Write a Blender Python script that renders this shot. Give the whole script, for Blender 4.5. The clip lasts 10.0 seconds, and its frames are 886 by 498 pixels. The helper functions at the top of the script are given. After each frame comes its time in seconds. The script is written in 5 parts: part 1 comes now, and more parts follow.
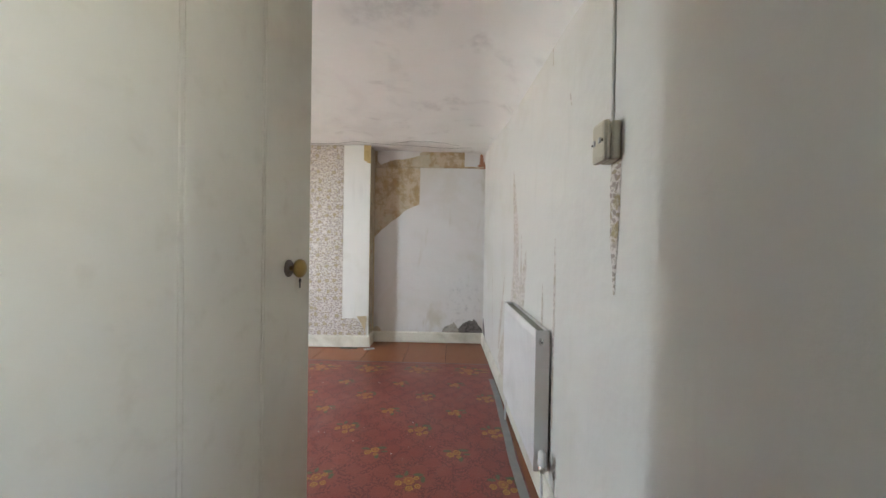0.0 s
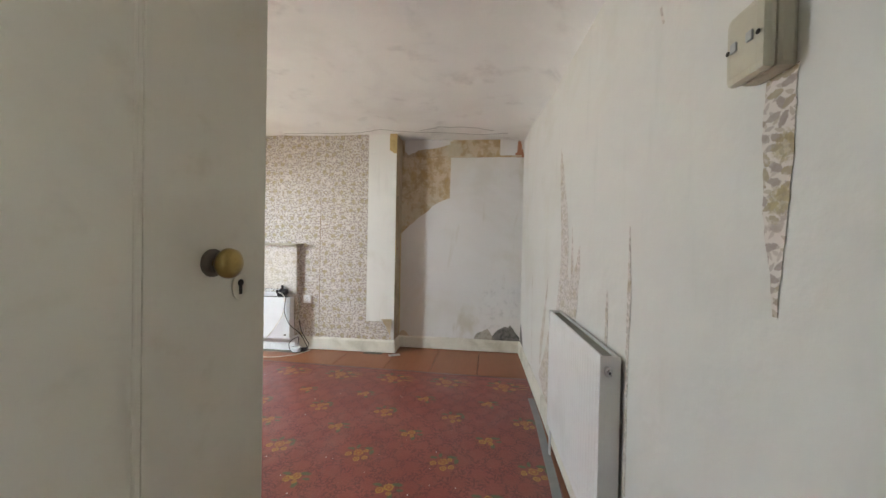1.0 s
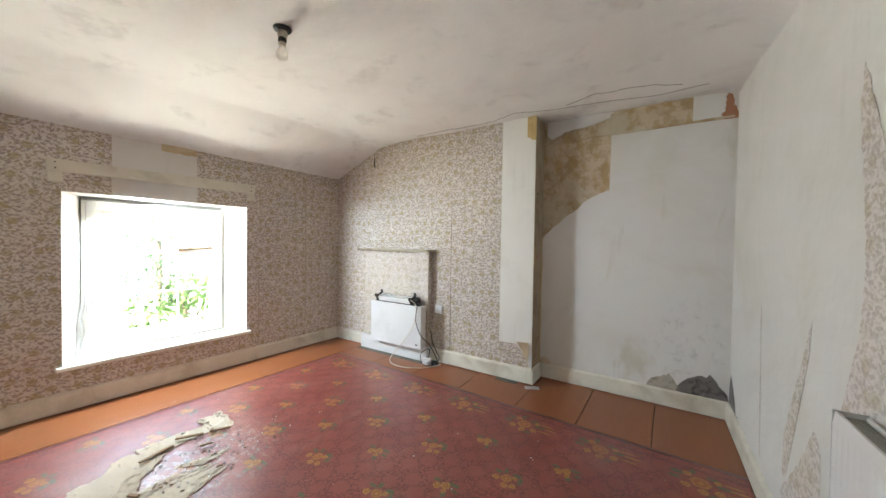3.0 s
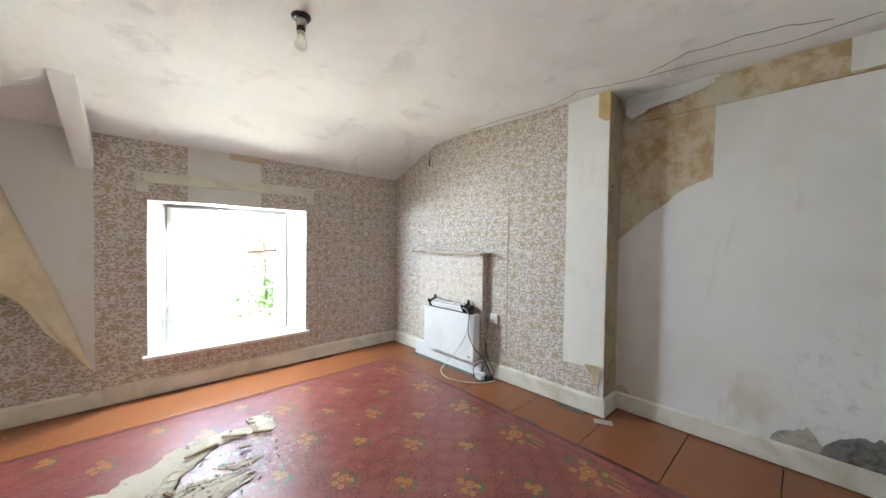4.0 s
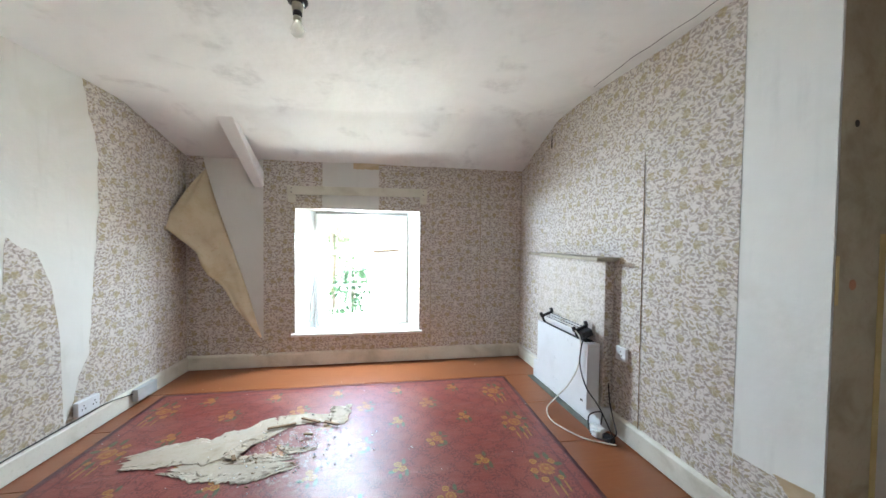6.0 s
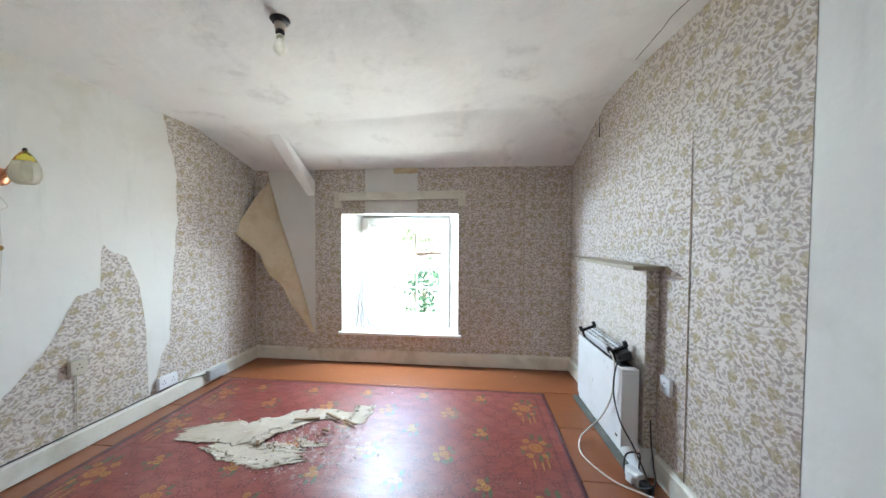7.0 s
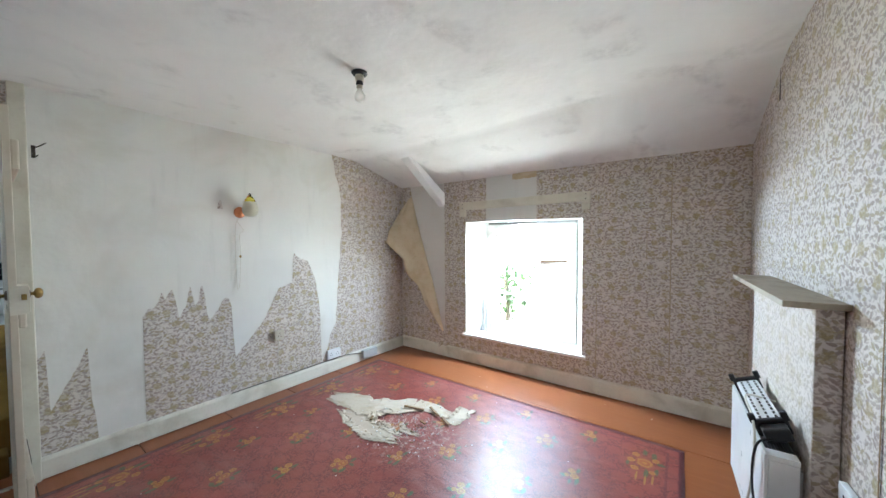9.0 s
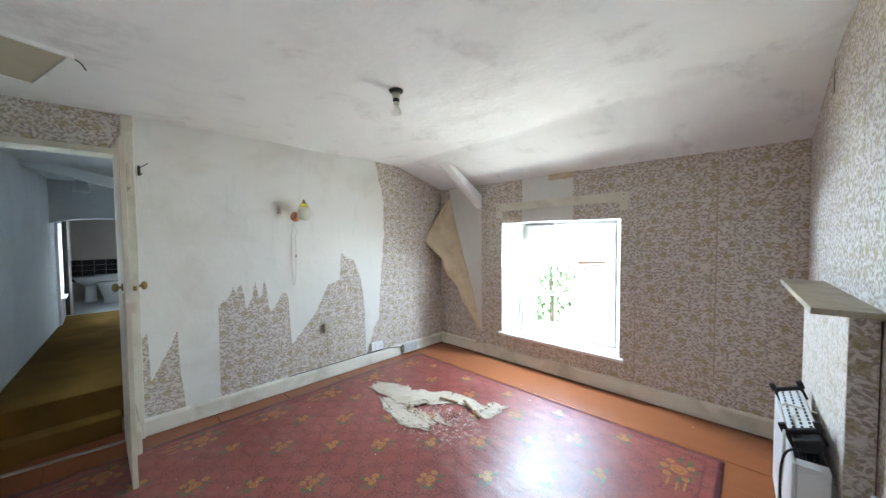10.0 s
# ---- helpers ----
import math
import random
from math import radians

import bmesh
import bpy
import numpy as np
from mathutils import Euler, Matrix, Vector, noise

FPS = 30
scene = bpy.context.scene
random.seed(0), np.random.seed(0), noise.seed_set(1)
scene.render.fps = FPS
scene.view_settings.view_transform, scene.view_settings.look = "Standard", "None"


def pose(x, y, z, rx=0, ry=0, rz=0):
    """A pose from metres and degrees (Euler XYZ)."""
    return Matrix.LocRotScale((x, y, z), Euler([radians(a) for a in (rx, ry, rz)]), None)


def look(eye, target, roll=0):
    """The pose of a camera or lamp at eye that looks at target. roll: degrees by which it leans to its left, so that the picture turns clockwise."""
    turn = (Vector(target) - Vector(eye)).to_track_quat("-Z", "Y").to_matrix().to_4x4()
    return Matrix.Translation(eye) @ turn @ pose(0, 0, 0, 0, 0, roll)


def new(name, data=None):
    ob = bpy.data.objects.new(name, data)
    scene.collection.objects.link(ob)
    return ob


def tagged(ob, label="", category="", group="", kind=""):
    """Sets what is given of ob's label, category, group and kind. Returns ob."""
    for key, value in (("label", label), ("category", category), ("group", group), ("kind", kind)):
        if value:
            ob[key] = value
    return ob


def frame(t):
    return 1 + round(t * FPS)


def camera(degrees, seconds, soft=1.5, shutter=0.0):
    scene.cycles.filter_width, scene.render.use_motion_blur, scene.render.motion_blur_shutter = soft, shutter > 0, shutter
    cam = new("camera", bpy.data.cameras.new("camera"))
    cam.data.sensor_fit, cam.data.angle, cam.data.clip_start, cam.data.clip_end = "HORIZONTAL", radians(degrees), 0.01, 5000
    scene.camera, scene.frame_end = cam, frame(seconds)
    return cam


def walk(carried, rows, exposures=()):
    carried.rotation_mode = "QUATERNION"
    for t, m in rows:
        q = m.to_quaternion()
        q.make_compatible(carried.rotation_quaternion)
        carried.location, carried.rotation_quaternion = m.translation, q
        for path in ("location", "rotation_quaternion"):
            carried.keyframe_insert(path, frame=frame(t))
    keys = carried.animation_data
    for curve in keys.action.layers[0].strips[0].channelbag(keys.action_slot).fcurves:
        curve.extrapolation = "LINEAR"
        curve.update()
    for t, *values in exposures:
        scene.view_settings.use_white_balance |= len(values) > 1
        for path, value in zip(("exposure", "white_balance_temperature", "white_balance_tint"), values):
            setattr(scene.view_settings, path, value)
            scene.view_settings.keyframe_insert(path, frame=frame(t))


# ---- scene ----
cam = camera(106.6, 10.0)
PATH = [
    (0, (0.213, -0.086, 1.198), (0.146, 1.912, 1.178), 0.9),
    (0.5, (0.229, 0.086, 1.172), (0.080, 2.080, 1.150), 1.0),
    (1, (0.225, 0.289, 1.168), (-0.051, 2.270, 1.146), 1.1),
    (1.5, (0.207, 0.464, 1.191), (-0.261, 2.408, 1.163), 0.9),
    (2, (0.188, 0.589, 1.217), (-0.517, 2.461, 1.182), 1.1),
    (2.5, (0.209, 0.738, 1.226), (-0.729, 2.504, 1.189), 1.0),
    (4, (0.187, 1.256, 1.26), (-1.29, 2.605, 1.215), 0.8),
    (4.5, (0.173, 1.473, 1.255), (-1.481, 2.596, 1.213), 0.8),
    (5, (0.167, 1.717, 1.261), (-1.64, 2.572, 1.215), 0.8),
    (5.5, (0.156, 1.949, 1.255), (-1.756, 2.533, 1.205), 0.8),
    (7, (0.044, 2.685, 1.297), (-1.946, 2.488, 1.237), 0.3),
    (7.5, (-0.044, 2.887, 1.334), (-1.985, 2.41, 1.264), 0.1),
    (8, (-0.134, 3.045, 1.356), (-1.983, 2.287, 1.284), -0.0),
    (8.5, (-0.176, 3.142, 1.369), (-1.91, 2.148, 1.301), -0.2),
    (9, (-0.182, 3.234, 1.381), (-1.799, 2.059, 1.315), -0.3),
    (9.5, (-0.151, 3.304, 1.393), (-1.676, 2.012, 1.325), -0.4),
    (10, (-0.133, 3.385, 1.406), (-1.577, 2.003, 1.332), -0.4),
]
walk(cam, [(t, look(eye, target, roll)) for t, eye, target, roll in PATH], exposures=[(0.0, 5.0, 6350, 9), (1.0, 4.85, 6650, 9), (2.0, 4.78, 6850, 9), (2.5, 4.76, 6750, 8), (4.5, 4.88, 6100, 6), (5.5, 4.8, 5950, 5), (7.0, 4.72, 5750, 4), (10.0, 4.82, 5650, 3)])

# ---- world, sun, exposure ----
world = bpy.data.worlds.new("sky")
scene.world = world
world.use_nodes = True
_wn = world.node_tree
_sky = _wn.nodes.new("ShaderNodeTexSky")
_sky.sky_type = "NISHITA"
_sky.sun_disc = False
_sky.sun_elevation, _sky.sun_rotation = radians(50), radians(180)
_sky.dust_density, _sky.air_density = 2.5, 1.2
_wn.links.new(_sky.outputs[0], _wn.nodes["Background"].inputs[0])
_wn.nodes["Background"].inputs[1].default_value = 0.09

_sun = bpy.data.lights.new("sun", "SUN")
_sun.energy, _sun.angle, _sun.color = 3.0, radians(0.6), (1.0, 0.95, 0.88)
sun = new("sun", _sun)
sun.matrix_world = look((2.0, -20, 24), (0, 0, 0))


def opening_lamp(name, m, sx, sz, watts, colour):
    """An area lamp in an opening, for sky light or fill; m looks into the room along its -Z."""
    la = bpy.data.lights.new(name, "AREA")
    la.shape, la.size, la.size_y, la.energy, la.color = "RECTANGLE", sx, sz, watts, colour
    ob = new(name, la)
    ob.matrix_world = m
    return ob


# daylight of the window: from the sky over its head downwards, and thrown up by the sunlit ground over its sill
opening_lamp("sky_through_window", look((-3.45, 1.66, 1.512), (-2.65, 2.30, -0.05)), 0.36, 0.07, 2.6, (0.77, 0.885, 1.0))
opening_lamp("ground_light_through_window", look((-3.77, 1.91, 0.372), (-2.6, 2.30, 1.25)), 0.84, 0.09, 1.2, (1.0, 0.94, 0.78))
opening_lamp("sky_through_landing_window", look((0.80, -3.37, 1.12), (-1.0, -3.2, 1.0)), 0.48, 0.98, 1.3, (0.86, 0.94, 1.0))
# fill lamp in an added opening out of sight, to brighten the door
opening_lamp("landing_side_fill", look((0.60, -0.19, 1.45), (-0.6, -0.05, 1.3)), 0.25, 0.96, 0.085, (0.90, 0.96, 1.0))


# ---- material helpers ----
def mat(name, rough=0.6, metal=0.0, spec=0.5):
    m = bpy.data.materials.new(name)
    m.use_nodes = True
    b = m.node_tree.nodes["Principled BSDF"]
    b.inputs["Roughness"].default_value, b.inputs["Metallic"].default_value = rough, metal
    b.inputs["Specular IOR Level"].default_value = spec
    return m


def node(m, kind, operation="", data_type="", feature="", interpolation_type=""):
    n = m.node_tree.nodes.new("ShaderNode" + kind)
    if operation:
        n.operation = operation
    if data_type:
        n.data_type = data_type
    if feature:
        n.feature = feature
    if interpolation_type:
        n.interpolation_type = interpolation_type
    return n


def put(m, socket, value):
    if isinstance(value, bpy.types.NodeSocket):
        m.node_tree.links.new(value, socket)
    else:
        socket.default_value = value


def op(m, what, a, b=0.0, c=0.0):
    n = node(m, "Math", operation=what)
    for i, v in enumerate((a, b, c)):
        put(m, n.inputs[i], v)
    return n.outputs[0]


def ramp(m, fac, lo, hi):
    n = node(m, "MapRange", interpolation_type="SMOOTHSTEP")
    put(m, n.inputs[0], fac)
    put(m, n.inputs[1], lo)
    put(m, n.inputs[2], hi)
    return n.outputs[0]


def blend(m, fac, a, b):
    n = node(m, "Mix", data_type="RGBA")
    put(m, n.inputs[0], fac)
    put(m, n.inputs[6], (*a, 1) if isinstance(a, tuple) else a)
    put(m, n.inputs[7], (*b, 1) if isinstance(b, tuple) else b)
    return n.outputs[2]


def coords(m, which="Object"):
    return node(m, "TexCoord").outputs[which]


def stretch(m, vec, s, turn=0.0, shift=(0, 0, 0)):
    n = node(m, "Mapping")
    put(m, n.inputs[0], vec)
    n.inputs["Scale"].default_value = s
    n.inputs["Rotation"].default_value = (0, 0, radians(turn))
    n.inputs["Location"].default_value = shift
    return n.outputs[0]


def fuzz(m, vec, scale, detail=4.0, rough=0.55, warp=0.0):
    n = node(m, "TexNoise")
    put(m, n.inputs["Vector"], vec)
    n.inputs["Scale"].default_value, n.inputs["Detail"].default_value = scale, detail
    n.inputs["Roughness"].default_value, n.inputs["Distortion"].default_value = rough, warp
    return n.outputs[0]


def cells(m, vec, scale, feature="F1", out="Distance", rnd=1.0):
    n = node(m, "TexVoronoi", feature=feature)
    put(m, n.inputs["Vector"], vec)
    n.inputs["Scale"].default_value = scale
    n.inputs["Randomness"].default_value = rnd
    return n.outputs[out]


def finish(m, colour, height=None, strength=0.2, dist=0.01, rough=None):
    b = m.node_tree.nodes["Principled BSDF"]
    put(m, b.inputs["Base Color"], (*colour, 1) if isinstance(colour, tuple) else colour)
    if height is not None:
        n = node(m, "Bump")
        n.inputs["Strength"].default_value, n.inputs["Distance"].default_value = strength, dist
        put(m, n.inputs["Height"], height)
        put(m, b.inputs["Normal"], n.outputs[0])
    if rough is not None:
        put(m, b.inputs["Roughness"], rough)
    return m


def leaves_on(m, vec, size, length, width, shift=(0, 0, 0), rnd=1.0, ragged=None, swing=6.283):
    """Scattered leaf shapes, one to a cell of the given size and each turned its own way: how far inside (under 1), tone."""
    v = stretch(m, vec, (1 / size, 1 / size, 1 / size), 0, shift)
    n = node(m, "TexVoronoi")
    n.voronoi_dimensions = "2D"
    put(m, n.inputs["Vector"], v)
    n.inputs["Scale"].default_value, n.inputs["Randomness"].default_value = 1.0, rnd
    off = node(m, "VectorMath", operation="SUBTRACT")
    put(m, off.inputs[0], v)
    put(m, off.inputs[1], n.outputs["Position"])
    hue = node(m, "SeparateColor")
    put(m, hue.inputs[0], n.outputs["Color"])
    rot = node(m, "VectorRotate")
    rot.rotation_type = "Z_AXIS"
    put(m, rot.inputs["Vector"], off.outputs[0])
    put(m, rot.inputs["Angle"], op(m, "MULTIPLY", op(m, "SUBTRACT", hue.outputs[0], 0.5), swing))
    sep = node(m, "SeparateXYZ")
    put(m, sep.inputs[0], rot.outputs[0])
    a = op(m, "DIVIDE", sep.outputs[0], length)
    d = op(m, "ADD", op(m, "MULTIPLY", a, a), op(m, "DIVIDE", op(m, "ABSOLUTE", sep.outputs[1]), width))
    if ragged is not None:
        d = op(m, "ADD", d, ragged)
    return d, hue.outputs[1]


# ---- materials ----
def worn(name, base, dirt, amount=0.35, scale=3.0, rough=0.6, grain=60.0, bump=0.15, metal=0.0, spec=0.4):
    """Paint, plaster, plastic: a base colour with broad stains, fine specks and relief."""
    m = mat(name, rough, metal, spec)
    v = coords(m)
    broad = ramp(m, fuzz(m, v, scale, 5.0, 0.6, 0.4), 0.42, 0.78)
    fine = ramp(m, fuzz(m, v, scale * 9, 3.0), 0.52, 0.8)
    f = op(m, "MULTIPLY", op(m, "MAXIMUM", broad, op(m, "MULTIPLY", fine, 0.5)), amount)
    g = fuzz(m, v, grain, 3.0)
    rg = op(m, "ADD", op(m, "MULTIPLY", fuzz(m, v, scale * 3), 0.25), rough - 0.12)
    return finish(m, blend(m, f, base, dirt), g, bump, 0.004, rg)


def make_plaster(name="lining_paper", pale=(0.70, 0.685, 0.65)):
    m = mat(name, 0.75, 0, 0.25)
    v = coords(m)
    low = fuzz(m, v, 1.3, 4.0, 0.6, 0.6)
    damp = ramp(m, low, 0.5, 0.72)
    streak = ramp(m, fuzz(m, stretch(m, v, (7, 7, 0.9)), 1.6, 4.0), 0.55, 0.8)
    c = blend(m, op(m, "MULTIPLY", damp, 0.45), pale, (0.61, 0.58, 0.50))
    c = blend(m, op(m, "MULTIPLY", streak, 0.3), c, (0.52, 0.51, 0.475))
    smudge = ramp(m, fuzz(m, v, 6.0, 6.0, 0.7), 0.66, 0.8)
    c = blend(m, op(m, "MULTIPLY", smudge, 0.45), c, (0.42, 0.4, 0.37))
    h = op(m, "ADD", op(m, "MULTIPLY", fuzz(m, v, 3.5, 3.0), 3.0), op(m, "MULTIPLY", fuzz(m, v, 40, 4.0), 0.35))
    return finish(m, c, h, 0.35, 0.008)


def make_ceiling():
    m = mat("ceiling_paint", 0.85, 0, 0.2)
    v = coords(m)
    big = ramp(m, fuzz(m, v, 1.1, 5.0, 0.6, 0.5), 0.47, 0.72)
    spots = ramp(m, fuzz(m, v, 2.6, 3.0, 0.6, 0.5), 0.54, 0.68)
    mould = op(m, "MULTIPLY", ramp(m, fuzz(m, v, 16, 5.0, 0.7), 0.28, 0.66), spots)
    c = blend(m, op(m, "MULTIPLY", big, 0.4), (0.80, 0.785, 0.77), (0.62, 0.595, 0.58))
    c = blend(m, op(m, "MULTIPLY", mould, 0.36), c, (0.40, 0.375, 0.37))
    h = op(m, "ADD", op(m, "MULTIPLY", fuzz(m, v, 2.5, 3.0), 4.0), op(m, "MULTIPLY", fuzz(m, v, 30, 5.0), 0.5))
    return finish(m, c, h, 0.4, 0.008)


def make_wallpaper(name="floral_wallpaper", strength=1.0):
    """Faded floral paper: mauve-brown leaf sprays of two sizes round ochre blooms on a pale pinkish ground."""
    m = mat(name, 0.62, 0, 0.35)
    uv = coords(m, "UV")
    rag_ = op(m, "MULTIPLY", op(m, "SUBTRACT", fuzz(m, uv, 190, 2.0, 0.6), 0.5), 0.95)
    v = coords(m)
    age = ramp(m, fuzz(m, v, 1.2, 4.0, 0.6, 0.4), 0.4, 0.72)
    c = blend(m, age, (0.68, 0.63, 0.595), (0.65, 0.595, 0.525))
    # sprays gather in clumps with a little bare ground between
    clump = ramp(m, fuzz(m, uv, 20, 2.0, 0.5), 0.34, 0.46)
    bloom, pick = leaves_on(m, uv, 0.098, 0.30, 0.27, (0.3, 0.7, 0), 0.62, op(m, "MULTIPLY", rag_, 1.3))
    clump = op(m, "MAXIMUM", clump, op(m, "SUBTRACT", 1.0, ramp(m, bloom, 1.3, 2.6)))
    for size, length, width, shift, force in ((0.016, 0.72, 0.25, (0.37, 0.11, 0), 0.56), (0.0255, 0.70, 0.29, (0.0, 0.5, 0), 0.86)):
        d, tone = leaves_on(m, uv, size, length, width, shift, 0.95, rag_, 2.5)
        ink = blend(m, ramp(m, tone, 0.25, 0.45), (0.365, 0.30, 0.20), (0.32, 0.262, 0.235))
        ink = blend(m, ramp(m, tone, 0.55, 1.0), ink, (0.42, 0.36, 0.325))
        mask = op(m, "MULTIPLY", op(m, "SUBTRACT", 1.0, ramp(m, d, 0.72, 1.05)), clump)
        c = blend(m, op(m, "MULTIPLY", mask, force * strength), c, ink)
    petal = op(m, "MULTIPLY", op(m, "SUBTRACT", 1.0, ramp(m, bloom, 0.62, 1.1)), ramp(m, pick, 0.1, 0.45))
    gold = blend(m, ramp(m, fuzz(m, uv, 110, 2.0), 0.4, 0.6), (0.44, 0.35, 0.165), (0.32, 0.255, 0.125))
    c = blend(m, op(m, "MULTIPLY", petal, 0.62 * strength), c, gold)
    h = op(m, "ADD", fuzz(m, v, 5.0, 4.0), op(m, "MULTIPLY", fuzz(m, v, 70, 2.0), 0.15))
    return finish(m, c, h, 0.3, 0.006)


def make_bare():
    m = mat("stained_bare_plaster", 0.9, 0, 0.15)
    v = coords(m)
    a = ramp(m, fuzz(m, v, 5.5, 6.0, 0.72, 0.15), 0.42, 0.60)
    b = ramp(m, fuzz(m, stretch(m, v, (1, 1, 0.6), 0, (3, 1, 2)), 8.0, 7.0, 0.75, 0.1), 0.5, 0.60)
    c = blend(m, a, (0.60, 0.50, 0.37), (0.42, 0.31, 0.18))
    c = blend(m, op(m, "MULTIPLY", b, 0.55), c, (0.45, 0.30, 0.12))
    pale = ramp(m, fuzz(m, stretch(m, v, (1, 1, 1), 0, (7, 2, 5)), 2.4, 5.0, 0.6), 0.54, 0.64)
    c = blend(m, op(m, "MULTIPLY", pale, 0.7), c, (0.58, 0.54, 0.42))
    return finish(m, c, fuzz(m, v, 26, 6.0, 0.7), 0.5, 0.008)


def make_boards():
    m = mat("red_brown_floor_paint", 0.4, 0, 0.5)
    v = coords(m)
    rnd = node(m, "ObjectInfo").outputs["Random"]
    g = fuzz(m, stretch(m, v, (14, 1.2, 1)), 3.0, 5.0, 0.6)
    c = blend(m, g, (0.225, 0.070, 0.024), (0.32, 0.112, 0.040))
    c = blend(m, op(m, "MULTIPLY", rnd, 0.35), c, (0.25, 0.11, 0.055))
    dust = ramp(m, fuzz(m, v, 4.0, 6.0, 0.7), 0.55, 0.76)
    c = blend(m, op(m, "MULTIPLY", dust, 0.35), c, (0.36, 0.22, 0.15))
    r = op(m, "ADD", op(m, "MULTIPLY", dust, 0.25), 0.33)
    return finish(m, c, op(m, "ADD", g, op(m, "MULTIPLY", fuzz(m, v, 3, 2.0), 1.5)), 0.15, 0.006, r)


def make_rug(x_west, y_north, step):
    """Printed red floorcloth: scattered posies on a lattice, larger sprays along the edges and a dark line border."""
    m = mat("printed_red_floorcloth", 0.35, 0, 0.55)
    v = coords(m)
    sep = node(m, "SeparateXYZ")
    put(m, sep.inputs[0], v)
    wob = fuzz(m, v, 80, 4.0, 0.65)
    X = op(m, "SUBTRACT", sep.outputs[0], x_west)
    Y = op(m, "SUBTRACT", sep.outputs[1], y_north)
    tone = ramp(m, fuzz(m, v, 1.6, 4.0), 0.35, 0.7)
    c = blend(m, tone, (0.245, 0.058, 0.044), (0.30, 0.088, 0.070))
    # dark leaf tracery of the ground, leaving plain rounds free
    e = cells(m, stretch(m, v, (1, 1, 1), 45), 8.6, rnd=0.3)
    trace, _ = leaves_on(m, v, 0.026, 0.70, 0.19, (0, 0, 0), 1.0, op(m, "MULTIPLY", op(m, "SUBTRACT", wob, 0.5), 1.2))
    trace2, _ = leaves_on(m, v, 0.018, 0.72, 0.20, (0.4, 0.6, 0), 1.0, op(m, "MULTIPLY", op(m, "SUBTRACT", wob, 0.5), 1.2))
    ck = op(m, "SUBTRACT", 1.0, ramp(m, op(m, "MINIMUM", trace, trace2), 0.6, 1.1))
    ck = op(m, "MULTIPLY", ck, op(m, "ADD", op(m, "MULTIPLY", ramp(m, e, 0.30, 0.46), 0.9), 0.06))
    c = blend(m, op(m, "MULTIPLY", ck, 0.62), c, (0.075, 0.018, 0.022))
    worn_off = op(m, "ADD", op(m, "MULTIPLY", ramp(m, fuzz(m, v, 38, 4.0, 0.7), 0.36, 0.56), 0.5), 0.5)

    def disc(lx, ly, cx, cy, rx, ry, edge=0.3):
        dx = op(m, "DIVIDE", op(m, "SUBTRACT", lx, cx), rx)
        dy = op(m, "DIVIDE", op(m, "SUBTRACT", ly, cy), ry)
        d = op(m, "SQRT", op(m, "ADD", op(m, "MULTIPLY", dx, dx), op(m, "MULTIPLY", dy, dy)))
        return op(m, "SUBTRACT", 1.0, ramp(m, op(m, "ADD", d, op(m, "MULTIPLY", op(m, "SUBTRACT", wob, 0.5), 1.0)), 1.0 - edge, 1.0))

    def posy(c, lx, ly, mask, leaves, blooms, k=1.0):
        """Green leaves, then blooms as yellow-rimmed rounds with an orange or red heart."""
        for (cx, cy, rx, ry) in leaves:
            c = blend(m, op(m, "MULTIPLY", op(m, "MULTIPLY", disc(lx, ly, cx * k, cy * k, rx * k, ry * k), mask), 0.85), c, (0.065, 0.135, 0.065))
        for (cx, cy, r) in blooms:
            rose = r > 0.030
            for f, tint in ((1.0, (0.47, 0.24, 0.045) if rose else (0.52, 0.33, 0.05)), (0.70, (0.33, 0.10, 0.035)), (0.30, (0.46, 0.23, 0.045))):
                c = blend(m, op(m, "MULTIPLY", op(m, "MULTIPLY", disc(lx, ly, cx * k, cy * k, r * k * f, r * k * f), op(m, "MULTIPLY", mask, worn_off)), 0.92), c, tint)
        return c

    def local(offx, offy, sx, sy):
        lx = op(m, "MULTIPLY", op(m, "SUBTRACT", op(m, "FRACT", op(m, "ADD", op(m, "DIVIDE", op(m, "SUBTRACT", X, offx), sx), 20.5)), 0.5), sx)
        ly = op(m, "MULTIPLY", op(m, "SUBTRACT", op(m, "FRACT", op(m, "ADD", op(m, "DIVIDE", op(m, "SUBTRACT", Y, offy), sy), 20.5)), 0.5), sy)
        return lx, ly
    inner = op(m, "MULTIPLY", op(m, "LESS_THAN", Y, -0.40), op(m, "MULTIPLY", op(m, "GREATER_THAN", Y, -2.54), op(m, "GREATER_THAN", X, 0.06)))
    # posies on a diagonal lattice, the two kinds row about
    lx, ly = local(-0.235 - x_west, 2.735 - y_north, step, 0.469)
    c = posy(c, lx, ly, inner, [(0.045, 0.035, 0.034, 0.013), (-0.05, 0.022, 0.026, 0.012), (0.03, -0.045, 0.014, 0.024), (0.065, 0.0, 0.022, 0.010)],
             [(-0.03, -0.012, 0.024), (0.008, 0.012, 0.027), (0.018, -0.026, 0.016)])
    lx, ly = local(-0.472 - x_west, 2.500 - y_north, step, 0.469)
    c = posy(c, lx, ly, inner, [(0.045, 0.052, 0.030, 0.014), (-0.055, 0.035, 0.026, 0.012), (0.07, 0.02, 0.014, 0.026), (-0.02, 0.058, 0.012, 0.022)],
             [(0.0, 0.006, 0.032), (-0.052, -0.012, 0.021), (0.008, -0.046, 0.021), (0.048, -0.030, 0.019), (0.036, 0.028, 0.016)])
